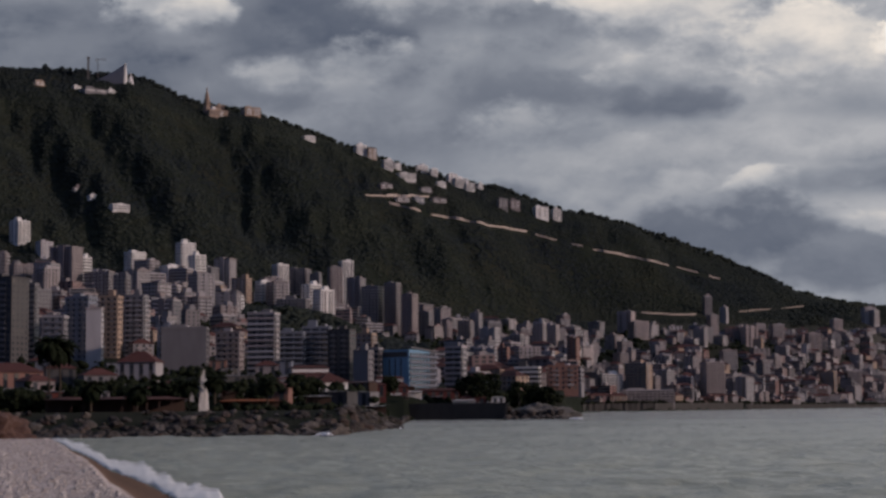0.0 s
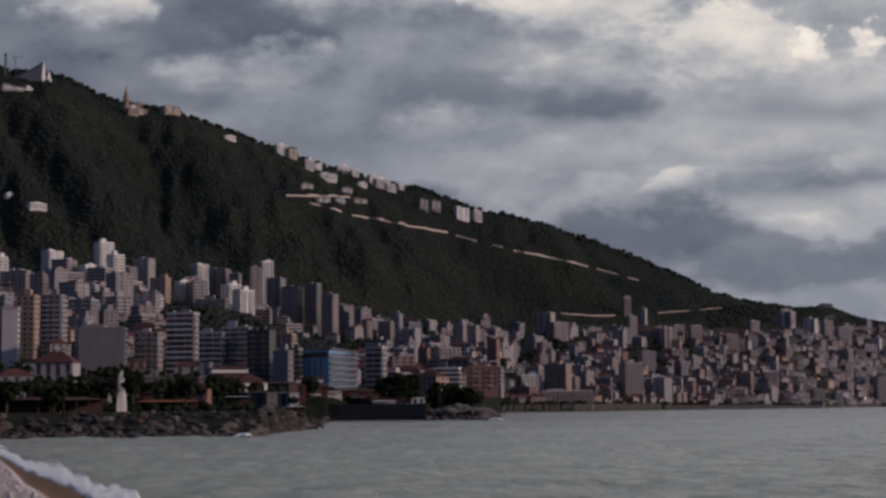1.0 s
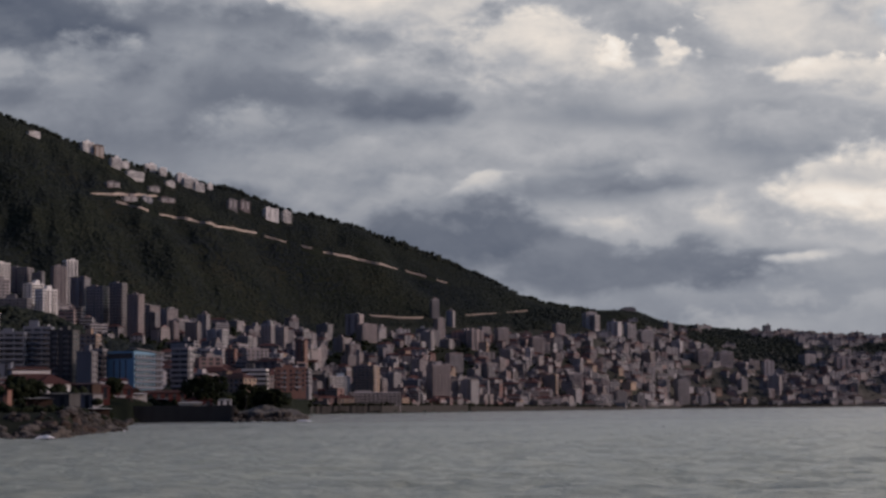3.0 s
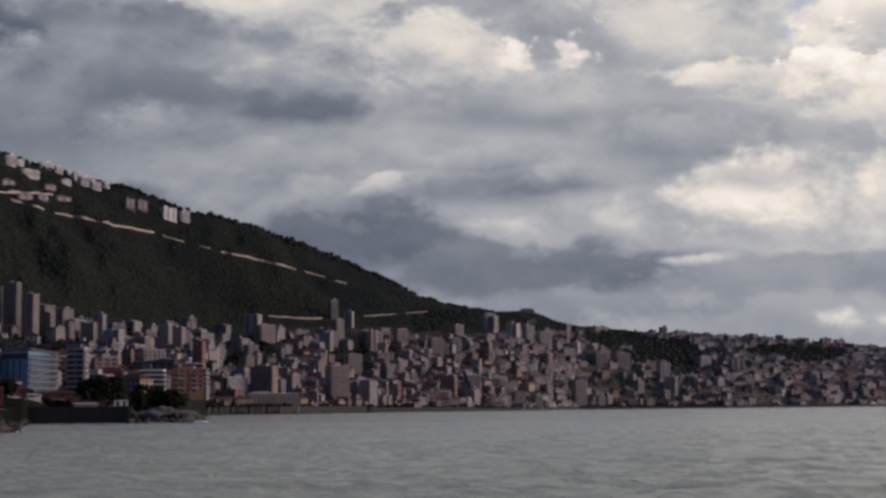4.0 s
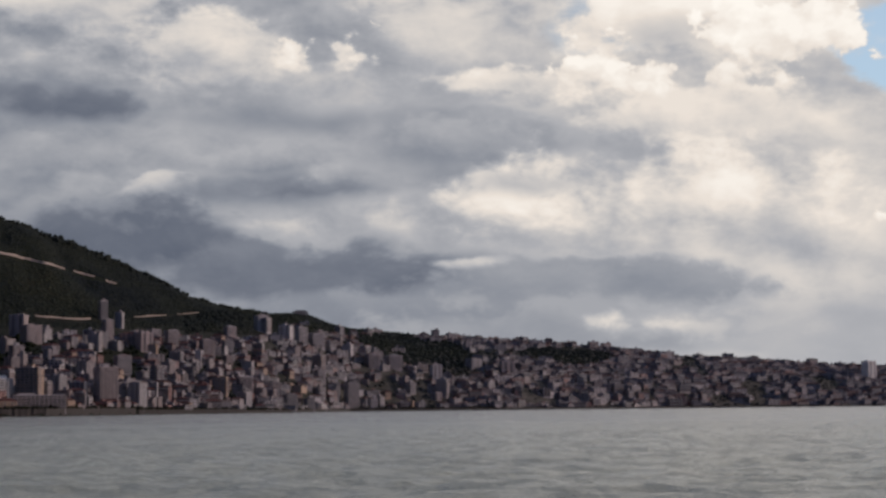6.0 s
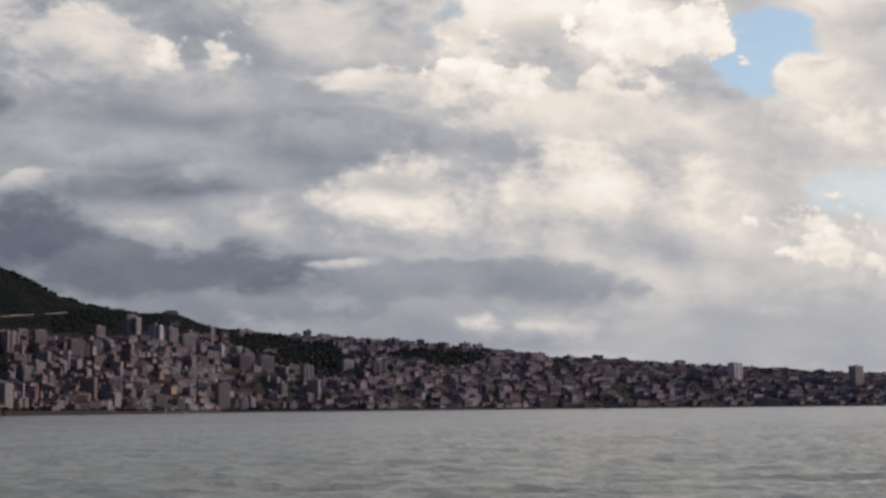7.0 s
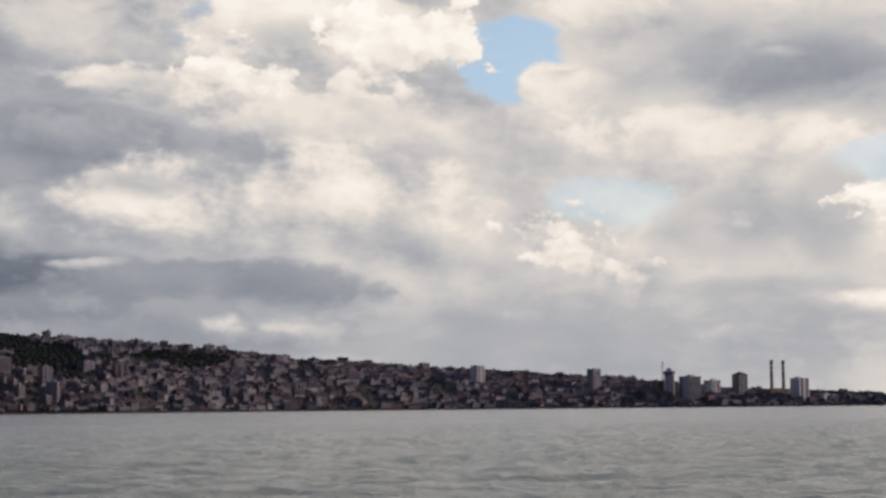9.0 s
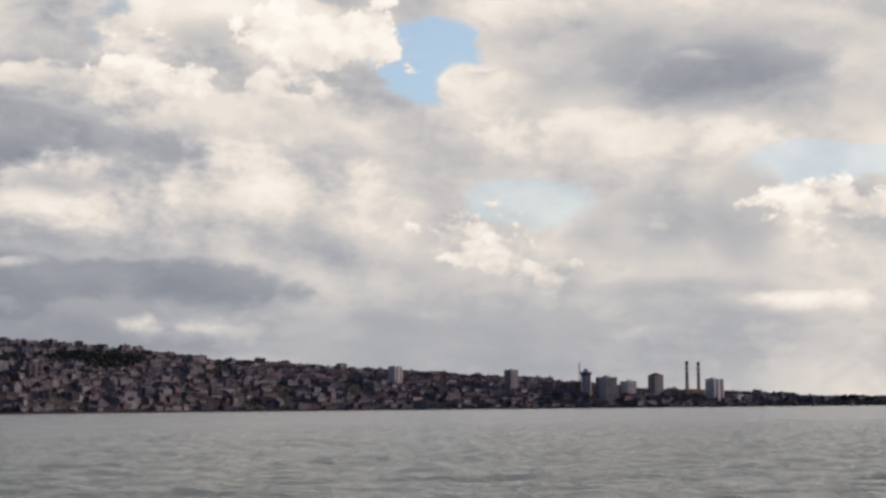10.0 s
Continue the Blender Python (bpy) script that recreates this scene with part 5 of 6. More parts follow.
pavilion("restaurant", -28.0, 500, 40, 10, 3.6, BROWNWALL, ROOFTILE, "long seaside restaurant with a brown-red roof on posts", "restaurant", posts=12, pitch=0.08)
pavilion("restaurant", -23.6, 560, 20, 9, 3.2, BROWNWALL, ORANGE, "seaside restaurant under an orange awning", "restaurant", posts=7, pitch=0.08)
pavilion("villa", -31.4, 690, 22, 14, 10.5, PINKWALL, ROOFTILE, "terracotta pink house with a red roof and white trim", "house", turn=20)
pavilion("villa", -30.6, 660, 11, 10, 8.0, PLASTER, ROOFTILE, "plastered gabled house with a red roof", "house", turn=30)
pavilion("shed", -31.5, 560, 20, 10, 7.0, CONCRETE, STEEL, "grey shed with a pale sloping roof", "shed", turn=10, pitch=0.12)
pavilion("villa", -28.6, 720, 14, 11, 8.5, PLASTER, ROOFTILE, "plastered house with a brown tiled roof", "house", turn=15)
pavilion("villa", -27.2, 760, 17, 13, 13.0, PLASTER, ROOFTILE, "plastered house with a steep brown roof", "house", turn=-15, pitch=0.4)
pavilion("shop_row", -29.0, 610, 28, 9, 5.5, REDWALL, CONCRETE, "row of low shops with a red front", "shop", pitch=0.06)
pavilion("shop_row", -26.9, 640, 20, 9, 6.0, PALEBLUE, REDWALL, "row of low shops with a blue front and red awning", "shop", pitch=0.1)
pavilion("garden_wall", -24.6, 700, 40, 3, 8.0, CONCRETE, CONCRETE, "long plain concrete garden wall", "wall", pitch=0.02)
pavilion("pavilion", -21.6, 740, 22, 14, 7.5, PLASTER, ROOFTILE, "two-tiered pavilion with red hipped roofs", "pavilion", tiers=2, pitch=0.4, turn=8)
pavilion("villa", -20.95, 735, 13, 12, 6.5, WHITE, ROOFTILE, "white house with a dark red roof", "house", turn=20, pitch=0.35)
pavilion("shop_row", -19.9, 860, 26, 10, 7.0, REDWALL, ROOFTILE, "row of low red-roofed kiosks", "shop", pitch=0.18)
pavilion("pavilion", -18.9, 925, 20, 12, 4.5, REDWALL, ROOFTILE, "red tent-roofed pavilion behind the quay", "pavilion", tiers=2, pitch=0.5)
pavilion("shop_row", -17.3, 960, 26, 9, 6.0, REDWALL, ROOFTILE, "low red-roofed building by the blue hotel", "shop", pitch=0.16)
pavilion("kiosk", -15.25, 925, 7, 5, 4.2, WHITE, WHITE, "small white kiosk at the end of the quay", "kiosk", pitch=0.05)
pavilion("kiosk", -16.1, 930, 14, 6, 4.0, REDWALL, ROOFTILE, "small reddish boathouse on the quay", "boathouse")
pavilion("shop_row", -8.6, 2110, 34, 10, 5.5, REDWALL, ROOFTILE, "low red waterfront restaurant under the white tower", "restaurant", pitch=0.15)

# white folded sails between the palms
sails = tagged(new("sculpture"), "white sculpture of upright folded sails between palms", "sculpture")
bm = bmesh.new()
for x, h, lean in ((-0.8, 12.5, 0.2), (0.0, 13.8, 0.0), (0.9, 11.5, -0.3)):
    vs = [bm.verts.new(p) for p in ((x - 0.7, 0, 0), (x + 0.7, 0.3, 0), (x + 0.5, 0.2, h * 0.7), (x + lean, 0, h), (x - 0.5, -0.1, h * 0.6))]
    us = [bm.verts.new(v.co + Vector((0.05, 0.25, 0))) for v in vs]
    bm.faces.new(vs)
    bm.faces.new(us[::-1])
    for i in range(5):
        bm.faces.new((vs[i], us[i], us[(i + 1) % 5], vs[(i + 1) % 5]))
part("sail", bm, WHITE, sails)
put(sails, -25.12, 556)
lamp = tagged(new("street_lamp"), "slim grey street lamp at the end of the quay", "street lamp")
bm = bmesh.new()
tapered(bm, 0.16, 0.09, -1, 10.5, segments=8)
part("post", bm, STEEL, lamp)
bm = bmesh.new()
box(bm, -0.2, 1.4, -0.18, 0.18, 10.4, 10.65)
part("head", bm, STEEL, lamp)
put(lamp, -14.55, 925)


def car(bearing, far, turn, paint, label):
    root = new("parked_car")
    bm = bmesh.new()
    prof = ((-2.15, 0.35), (-2.2, 0.85), (-1.5, 0.95), (-0.9, 1.45), (0.9, 1.45), (1.5, 1.0), (2.15, 0.85), (2.2, 0.35))
    sides = [[bm.verts.new((x, y, z)) for x, z in prof] for y in (-0.85, 0.85)]
    bm.faces.new(sides[0][::-1])
    bm.faces.new(sides[1])
    for i in range(8):
        j = (i + 1) % 8
        bm.faces.new((sides[0][i], sides[0][j], sides[1][j], sides[1][i]))
    part("body", bm, paint, root)
    bm = bmesh.new()
    box(bm, -0.85, 0.85, -0.87, 0.87, 0.98, 1.34)
    part("window", bm, GLASS, root)
    for x in (-1.4, 1.4):
        for y in (-0.8, 0.8):
            bm = bmesh.new()
            bmesh.ops.create_cone(bm, cap_ends=True, segments=12, radius1=0.33, radius2=0.33, depth=0.2, matrix=Matrix.Translation((x, y, 0.33)) @ Matrix.Rotation(math.pi / 2, 4, "X"))
            wheel = part("wheel", bm, STEEL, root)
            bm = bmesh.new()
            side = 1 if y > 0 else -1
            bmesh.ops.create_cone(bm, cap_ends=True, segments=10, radius1=0.19, radius2=0.17, depth=0.03, matrix=Matrix.Translation((x, y + side * 0.11, 0.33)) @ Matrix.Rotation(math.pi / 2, 4, "X"))
            part("hub_cap", bm, PALE_SHADED, wheel, "pale hub cap")
    return tagged(put(root, bearing, far, turn), label, "car", "parked cars")


first = car(-19.85, 918, 5, WHITE, "white car parked along the quay")
for k in range(1, 16):
    b = -19.85 + k * 0.305
    if k in (6, 11):
        continue
    m = Matrix.Translation(spot(b, 918 + (k % 3) * 1.5)) @ facing(b, 4 * (k % 3))
    copy_thing(first, m)
# boat shelter roofs behind the cars
for b in (-19.3, -18.2, -17.0, -16.4):
    pavilion("boat_shelter", b, 926, 13, 5, 2.6, WHITE, WHITE, "low white canopy behind the quay wall", "canopy", posts=4, pitch=0.1)


# quay wall and the landing along the water
def strip(name, table, low, high, thick, mat, label, lo, hi, step=0.08, wob=0.0):
    bs = np.arange(lo, hi, step)
    rs = between(bs, table)
    bm = bmesh.new()
    rows = []
    for b, q in zip(bs, rs):
        a = radians(b)
        n = Vector((math.sin(a), math.cos(a), 0))
        q += wob * math.sin(b * 31) + wob * math.sin(b * 83)
        rows.append([bm.verts.new(n * q + Vector((0, 0, low))), bm.verts.new(n * q + Vector((0, 0, high))), bm.verts.new(n * (q + thick) + Vector((0, 0, high))), bm.verts.new(n * (q + thick) + Vector((0, 0, low)))])
    for p, q in zip(rows, rows[1:]):
        for i in range(4):
            bm.faces.new((p[i], q[i], q[(i + 1) % 4], p[(i + 1) % 4]))
    bm.faces.new(rows[0][::-1])
    bm.faces.new(rows[-1])
    me = bpy.data.meshes.new(name)
    bm.to_mesh(me)
    bm.free()
    me.materials.append(mat)
    return tagged(new(name, me), label, "quay", kind="structure")


strip("quay_wall", ((-18.3, 903), (-15.0, 888)), -3, 7.7, 3.0, DARKSTONE, "dark stone quay wall above the water", -18.3, -14.9)
strip("quay_parapet", ((-18.3, 903.4), (-15.0, 888.4)), 7.7, 8.7, 0.6, DARKSTONE, "low dark parapet along the quay", -18.3, -14.9)
for high, lo, hi in ((8.6, -12.4, -7.0), (6.2, -7.02, -3.5), (4.4, -3.52, 0.0), (3.8, -0.02, 29.5)):
    strip("shore_wall", tuple((b, q - 3) for b, q in SHORE_FAR), -2, high, 5.0, DARKSTONE, "dark low sea wall along the far waterfront", lo, hi, 0.1, 0.5)


# surf
def foam(name, lo, hi, inner, outer, lift, seed, label):
    """A ragged tongue of foam from inner to outer, both distances by bearing."""
    bs = np.arange(lo, hi, 0.05)
    n = 14
    u = np.linspace(0, 1, n)
    i, o = inner(bs), outer(bs)
    jag = rough(bs * 3 + seed, bs * 0 + 3) + 0.3 * rough(bs * 8, bs * 0 + seed)
    o = o + (o - i) * jag * 0.8
    i = i - (o - i) * rough(bs * 4 + seed, bs * 0 + 8) * 0.15
    F = i[:, None] + (o - i)[:, None] * u[None]
    Bm = np.repeat(bs[:, None], n, 1)
    lump = rough(Bm * 3, F * 0.06 + seed) * 0.6 + rough(Bm * 7, F * 0.15) * 0.3
    ends = np.clip(np.minimum(bs - lo, hi - bs) / (0.3 * min(hi - lo, 1.5)), 0.02, 1)[:, None]
    F = i[:, None] + (F - i[:, None]) * (0.3 + 0.7 * ends)
    H = lift * ends * (np.sin(np.pi * u ** 0.5)[None] ** 0.8) * (0.85 + lump * 0.6) + 0.04
    v, f = grid(bs, u, H)
    a = np.radians(Bm)
    v = np.stack([np.sin(a) * F, np.cos(a) * F, H], -1).reshape(-1, 3)
    return tagged(new(name, mesh_from(name, v, f, FOAM, True)), label, "surf", kind="structure")


edge = lambda b: between(b, BEACH_FAR)
foam("surf", -30.05, -22.0, lambda b: edge(b) * 1.01, lambda b: edge(b) * between(b, ((-30, 1.5), (-28.5, 1.4), (-27, 1.3), (-24, 1.18))), 0.2, 1.0, "white breaking surf along the beach")
foam("surf", -21.45, -20.75, lambda b: b * 0 + 428, lambda b: b * 0 + 446, 0.9, 2.0, "white wave breaking on the rocks")
foam("surf", -19.2, -18.4, lambda b: b * 0 + 545, lambda b: b * 0 + 562, 0.9, 3.0, "white wave breaking on the rocks")
foam("surf", -12.9, -12.35, lambda b: b * 0 + 868, lambda b: b * 0 + 890, 1.1, 4.0, "white wave breaking on the breakwater head")

# pebbles and drift on the sand
r = np.random.RandomState(15)
n = 22000
b = r.uniform(-33.5, -25.4, n)
q = 105 + (between(b, BEACH_FAR) * 0.9 - 105) * r.rand(n) ** 1.4
keep = (q > 100) & (q < between(b, BEACH_FAR) - 72 - 22 * rough(b * 3, b * 0))
b, q = b[keep], q[keep]
size = r.uniform(0.05, 0.17, len(b)) * (0.6 + rough(b * 8, q * 0.15))
a = np.radians(b)
pebbles = clump_mesh("beach_pebbles", np.stack([np.sin(a) * q, np.cos(a) * q, land(b, q) + size * 0.3], -1), size, PEBBLE, 4)
tagged(pebbles, "pale mixed pebbles covering the sandy beach", "pebbles", kind="stuff")

# modest houses between the promenade and the first tall row
r2 = random.Random(77)
# wall colours picked dark, with the foreground's deep shade put into them
shaded_tints = (PLASTER, DARKWALL, CONCRETE, CONCRETE, PALEBLUE, PINKWALL, BROWNWALL)
n = 0
while n < 26:
    b, far = r2.uniform(-33, -19.6), r2.uniform(600, 930)
    if not free(b, far, 9.0):
        continue
    w = r2.uniform(8, 16)
    hip = r2.random() < 0.45
    pavilion("town_house", b, far, w, r2.uniform(7, 10), r2.choice((3.2, 6.2, 6.4, 9.2)), r2.choice(shaded_tints), ROOFTILE if hip else CONCRETE, "low plastered house between the promenade and the towers" if not hip else "low house with a brown tiled roof near the shore", "house", turn=r2.uniform(-40, 20), pitch=0.3 if hip else 0.03)
    n += 1

# pale awnings and low sheds along the promenade
for b, far, w, h, mat in ((-31.3, 560, 5.0, 5.0, PALE_SHADED), (-29.1, 540, 5.6, 4.8, PALE_SHADED), (-28.5, 575, 6.0, 6.5, PALEBLUE), (-27.3, 570, 6.5, 6.0, CONCRETE), (-21.3, 600, 9.5, 4.6, WHITE),
                          (-19.4, 640, 9.0, 3.6, WHITE), (-18.4, 935, 11.0, 5.0, PALE_SHADED), (-17.5, 945, 14.0, 4.2, WHITE), (-24.3, 585, 5.5, 5.6, REDWALL), (-22.4, 690, 10.0, 8.0, ROOFTILE), (-21.8, 700, 12.0, 6.0, ROOFTILE)):
    shed = mat in (PALEBLUE, CONCRETE, ROOFTILE)
    pavilion("seaside_shed" if shed else "awning", b, far, w, 4.0, h, PALE_SHADED if shed else BROWNWALL, mat, "low plastered shed on the promenade" if shed else "pale flat awning on posts by the promenade", "shed" if shed else "awning", posts=0 if shed else 4, pitch=0.2 if mat is ROOFTILE else 0.04)
# ---- town fill: a set of different blocks, repeated over the slopes ----
rng = random.Random(7)
KINDS = []
for floors, w, d, style, wall, trim, roof in (
        (3, 13, 11, "grid", PLASTER, PALE_SHADED, "hip"), (4, 15, 12, "grid", PLASTER, PALE_SHADED, "flat"), (4, 17, 13, "bands", PLASTER, PALE_SHADED, "flat"),
        (5, 16, 13, "bays", PLASTER, PALE_SHADED, "flat"), (6, 18, 14, "bands", PLASTER, PALE_SHADED, "flat"), (6, 16, 14, "fins", PLASTER, PALE_SHADED, "flat"),
        (7, 19, 15, "grid", CONCRETE, CONCRETE, "flat"), (8, 20, 15, "bands", PLASTER, PALE_SHADED, "flat"), (8, 18, 15, "bays", PLASTER, PALE_SHADED, "flat"),
        (9, 19, 16, "fins", PLASTER, PALE_SHADED, "flat"), (10, 20, 16, "bands", CONCRETE, PALE_SHADED, "flat"), (11, 18, 16, "bays", PLASTER, PALE_SHADED, "flat"),
        (13, 19, 16, "fins", PLASTER, PALE_SHADED, "flat"), (3, 20, 12, "grid", SANDSTONE, PLASTER, "hip"), (2, 18, 13, "bands", PLASTER, PALE_SHADED, "hip")):
    KINDS.append((floors, build("apartment_block", w, d, floors, style, wall, trim, rng=rng, roof=roof)))
LABELS = ("beige plaster apartment block with stacked balconies on the slope", "small red-roofed house among the town's blocks")
for floors, root in KINDS:
    small = floors < 4
    tagged(root, LABELS[1] if small else LABELS[0], "house" if small else "apartment building", "town buildings")
    root.name = "town_house" if small else "apartment_block"


used = set()
made = 0
for i in range(14000):
    if made >= 330:
        break
    b = rng.uniform(-35, 4)
    shore, town, ridge = between(b, SHORE_FAR), between(b, TOWN_FAR), between(b, RIDGE_FAR)
    low = max(shore + 35, 1060 if b < -12.5 else 0)
    high = town if b < -2 else town + (ridge - town) * min(1, (b + 2) / 5)
    r = low + (high - low) * rng.random() * (0.8 if -13 < b < -2 else 1.0)
    s = (r - low) / (high - low)
    if b < -14 and noise.noise((b * 0.5, r * 0.004, 3.0)) > 0.25:
        continue
    if b > -2 and noise.noise((b * 0.6, r * 0.004, 9.0)) > 0.28 + 0.2 * (b > 8):
        continue
    if wooded(b, r):
        continue
    tall = 4.4 if b < -15 else 3.6 if b < 0 else 3.2
    want = max(2, min(13, rng.gauss(tall - 2.5 * s * (b > -5), 2.6)))
    if -24.5 < b < -17.2 and r < 1300:
        want = min(want, 3)
    if -17.0 < b < -12.0:
        want = min(want, 4.5 if r > 1500 else 2.5)
    if s < 0.1 and rng.random() < 0.5:
        want = rng.choice((2, 3, 4))
    k = min(range(len(KINDS)), key=lambda j: abs(KINDS[j][0] - want) + rng.random() * 2.2)
    if not free(b, r, 11.5 if KINDS[k][0] > 4 else 9.5):
        continue
    m = Matrix.Translation(spot(b, r, -0.5)) @ facing(b, rng.choice((-38, -28, -20, -48, 24, -62)) + rng.uniform(-9, 9))
    if k in used:
        copy_thing(KINDS[k][1], m)
    else:
        used.add(k)
        KINDS[k][1].matrix_basis = m
    made += 1


for k, (floors, root) in enumerate(KINDS):
    if k not in used:
        for ob in (*root.children_recursive, root):
            bpy.data.objects.remove(ob)


# ---- the rest of the town in the distance, past counting ----
def spread(n, low_bearing, high_bearing, low_s, high_s, seed):
    r = np.random.RandomState(seed)
    b = r.uniform(low_bearing, high_bearing, n)
    low = between(b, SHORE_FAR) + 26
    low = np.where(b < -12.5, np.maximum(low, 1090), low)
    top = between(b, TOWN_FAR) + (between(b, RIDGE_FAR) - between(b, TOWN_FAR)) * np.clip((b + 3) / 4, 0, 1)
    s = low_s + (high_s - low_s) * r.rand(n)
    s = np.where((b > -13) & (b < -3), s * 0.8, s)
    return b, low + (top - low) * s, s, r


def far_town(n, lo, hi, tall, seed, name, label, walls):
    b, q, s, r = spread(n, lo, hi, 0.0, 1.0, seed)
    green = rough(b * 0.8 + 3, q * 0.006) + rough(b * 2.3, q * 0.015) * 0.5
    keep = green < (0.20 if lo < -5 else 0.26)
    b, q, s = b[keep], q[keep], s[keep]
    order = np.argsort(-q)
    cells, verts, faces, mats = set(), [], [], []
    for i in order:
        cell = (int(b[i] * q[i] / 57.3 / 19), int(q[i] / 15))
        if cell in cells or any(abs(radians(b[i] - tb)) * q[i] < tg and abs(q[i] - tr) < tg for tb, tr, tg in LOOKUP.get(int(b[i]), ())):
            continue
        cells.add(cell)
        if wooded(b[i], q[i]):
            continue
        floors = int(np.clip(r.normal(tall * (1.1 - 0.5 * s[i]), tall * 0.38), 1, 14))
        if -24.5 < b[i] < -17.2 and q[i] < 1300:
            floors = min(floors, 3)
        if s[i] < 0.07 and r.rand() < 0.6:
            floors = r.randint(1, 4)
        w, d, h = r.uniform(12, 27) * (1 + 0.5 * np.clip((b[i] - 4) / 10, 0, 1)), r.uniform(10, 16), floors * 3.1
        a = radians(-b[i] + r.choice((36, 48, 24, 40, 4, 54) if lo > -5 else (-32, -14, -42, 16, -24, -5)) + r.uniform(-8, 8))
        c, sn = math.cos(a), math.sin(a)
        o = spot(b[i], q[i])
        boxes = [(-w / 2, w / 2, -d / 2, d / 2, -10, h, 0)]
        x = r.uniform(-0.3, 0.3) * w
        boxes.append((x - 2.2, x + 2.2, -2, 2.4, h, h + r.uniform(1.8, 4.0), 0))
        if r.rand() < 0.5:
            boxes.append((-w * 0.5, w * r.uniform(-0.1, 0.3), -d / 2 - 1.6, -d / 2, -6, h - 3.1 * r.randint(1, 3), 0))
        band, trim = r.rand() < 0.6, r.choice((0, 3, 3))
        for k in range(floors):
            z = k * 3.1
            if band:
                boxes.append((-w / 2 + 0.6, w / 2 - 0.6, -d / 2 - 0.07, -d / 2, z + 0.9, z + 2.7, 1))
                boxes.append((-w / 2 - 0.05, w / 2 + 0.05, -d / 2 - 1.3, -d / 2 - 0.05, z - 0.1, z + 0.85, trim))
                boxes.append((-w / 2 - 0.07, -w / 2, -d / 2 + 2, d / 2 - 3, z + 0.9, z + 2.3, 1))
                boxes.append((w / 2, w / 2 + 0.07, -d / 2 + 3, d / 2 - 2, z + 0.9, z + 2.3, 1))
            else:
                for j in range(3):
                    u = (j - 1) * w * 0.31
                    boxes.append((u - 1.7, u + 1.7, -d / 2 - 0.07, -d / 2, z + 0.6, z + 2.6, 1))
                    v = (j - 1) * d * 0.31
                    boxes.append((-w / 2 - 0.07, -w / 2, v - 0.8, v + 0.8, z + 0.8, z + 2.4, 1))
                    boxes.append((w / 2, w / 2 + 0.07, v - 0.8, v + 0.8, z + 0.8, z + 2.4, 1))
        if r.rand() < 0.22 and floors < 6:
            boxes[1] = (-w / 2 - 0.6, w / 2 + 0.6, -d / 2 - 0.6, d / 2 + 0.6, h, h + 2.6, 2)
        for x0, x1, y0, y1, z0, z1, m in boxes:
            n0 = len(verts)
            for z in (z0, z1):
                e = (y1 - y0) * 0.42 if m == 2 and z == z1 else 0.0
                for x, y in ((x0 + e, y0 + e), (x1 - e, y0 + e), (x1 - e, y1 - e), (x0 + e, y1 - e)):
                    verts.append((o.x + x * c - y * sn, o.y + x * sn + y * c, o.z + z))
            quads = ((4, 5, 6, 7), (0, 1, 5, 4), (1, 2, 6, 5), (2, 3, 7, 6), (3, 0, 4, 7))
            faces.extend([n0 + t for t in quad] for quad in quads)
            mats.extend([m] * 5)
    me = mesh_from(name, verts, faces, walls)
    me.materials.append(GLASS)
    me.materials.append(ROOFTILE)
    me.materials.append(PALE_SHADED)
    me.polygons.foreach_set("material_index", np.array(mats, np.int32))
    return tagged(new(name, me), label, "distant town", kind="stuff")


LOOKUP = {}
for tb, tr, tg in taken:
    for k in (int(tb) - 1, int(tb), int(tb) + 1):
        LOOKUP.setdefault(k, []).append((tb, tr, tg + 7))
far_town(7000, -3, 30.5, 3.2, 21, "distant_town", "crowded beige, grey and red-roofed town on the far hillside", TOWNWALL)
far_town(2400, -13, -3, 3.4, 22, "packed_town_blocks", "closely packed grey and beige blocks behind the waterfront", GREYWALL)
far_town(520, -36, -13, 4.4, 23, "packed_town_houses", "closely packed houses between the apartment towers", GREYWALL)
far_town(160, 30.3, 36, 1.6, 24, "low_point_buildings", "scattered low pale buildings on the flat point", TOWNWALL)


# ---- woods ----
def clumps(name, places, sizes, mat, label, seed=1, level=1):
    """Many ragged crowns in one mesh."""
    bm = bmesh.new()
    bmesh.ops.create_icosphere(bm, subdivisions=level, radius=1.0)
    base = np.array([v.co for v in bm.verts])
    tris = np.array([[v.index for v in f.verts] for f in bm.faces])
    bm.free()
    r = np.random.RandomState(seed)
    n = len(places)
    v = base[None] * (0.66 + 0.6 * r.rand(n, len(base), 1)) * sizes[:, None, None]
    v[:, :, 2] *= 0.55 + 0.4 * r.rand(n, 1)
    a = r.rand(n) * 6.283
    x = v[:, :, 0] * np.cos(a)[:, None] - v[:, :, 1] * np.sin(a)[:, None]
    y = v[:, :, 0] * np.sin(a)[:, None] + v[:, :, 1] * np.cos(a)[:, None]
    v = np.stack([x, y, v[:, :, 2]], -1) + places[:, None]
    f = (tris[None] + (np.arange(n) * len(base))[:, None, None]).reshape(-1, 3)
    return tagged(new(name, mesh_from(name, v.reshape(-1, 3), f, mat, True)), label, "woods", kind="stuff")


def polar(b, q, up):
    a = np.radians(b)
    return np.stack([np.sin(a) * q, np.cos(a) * q, land(b, q) + up], -1)


r = np.random.RandomState(5)
n = 130000
b = r.uniform(-36, 24, n)
low, high = between(b, TOWN_FAR), between(b, RIDGE_FAR)
q = low * 0.98 + (high * 1.004 - low * 0.98) * r.rand(n) ** 0.8
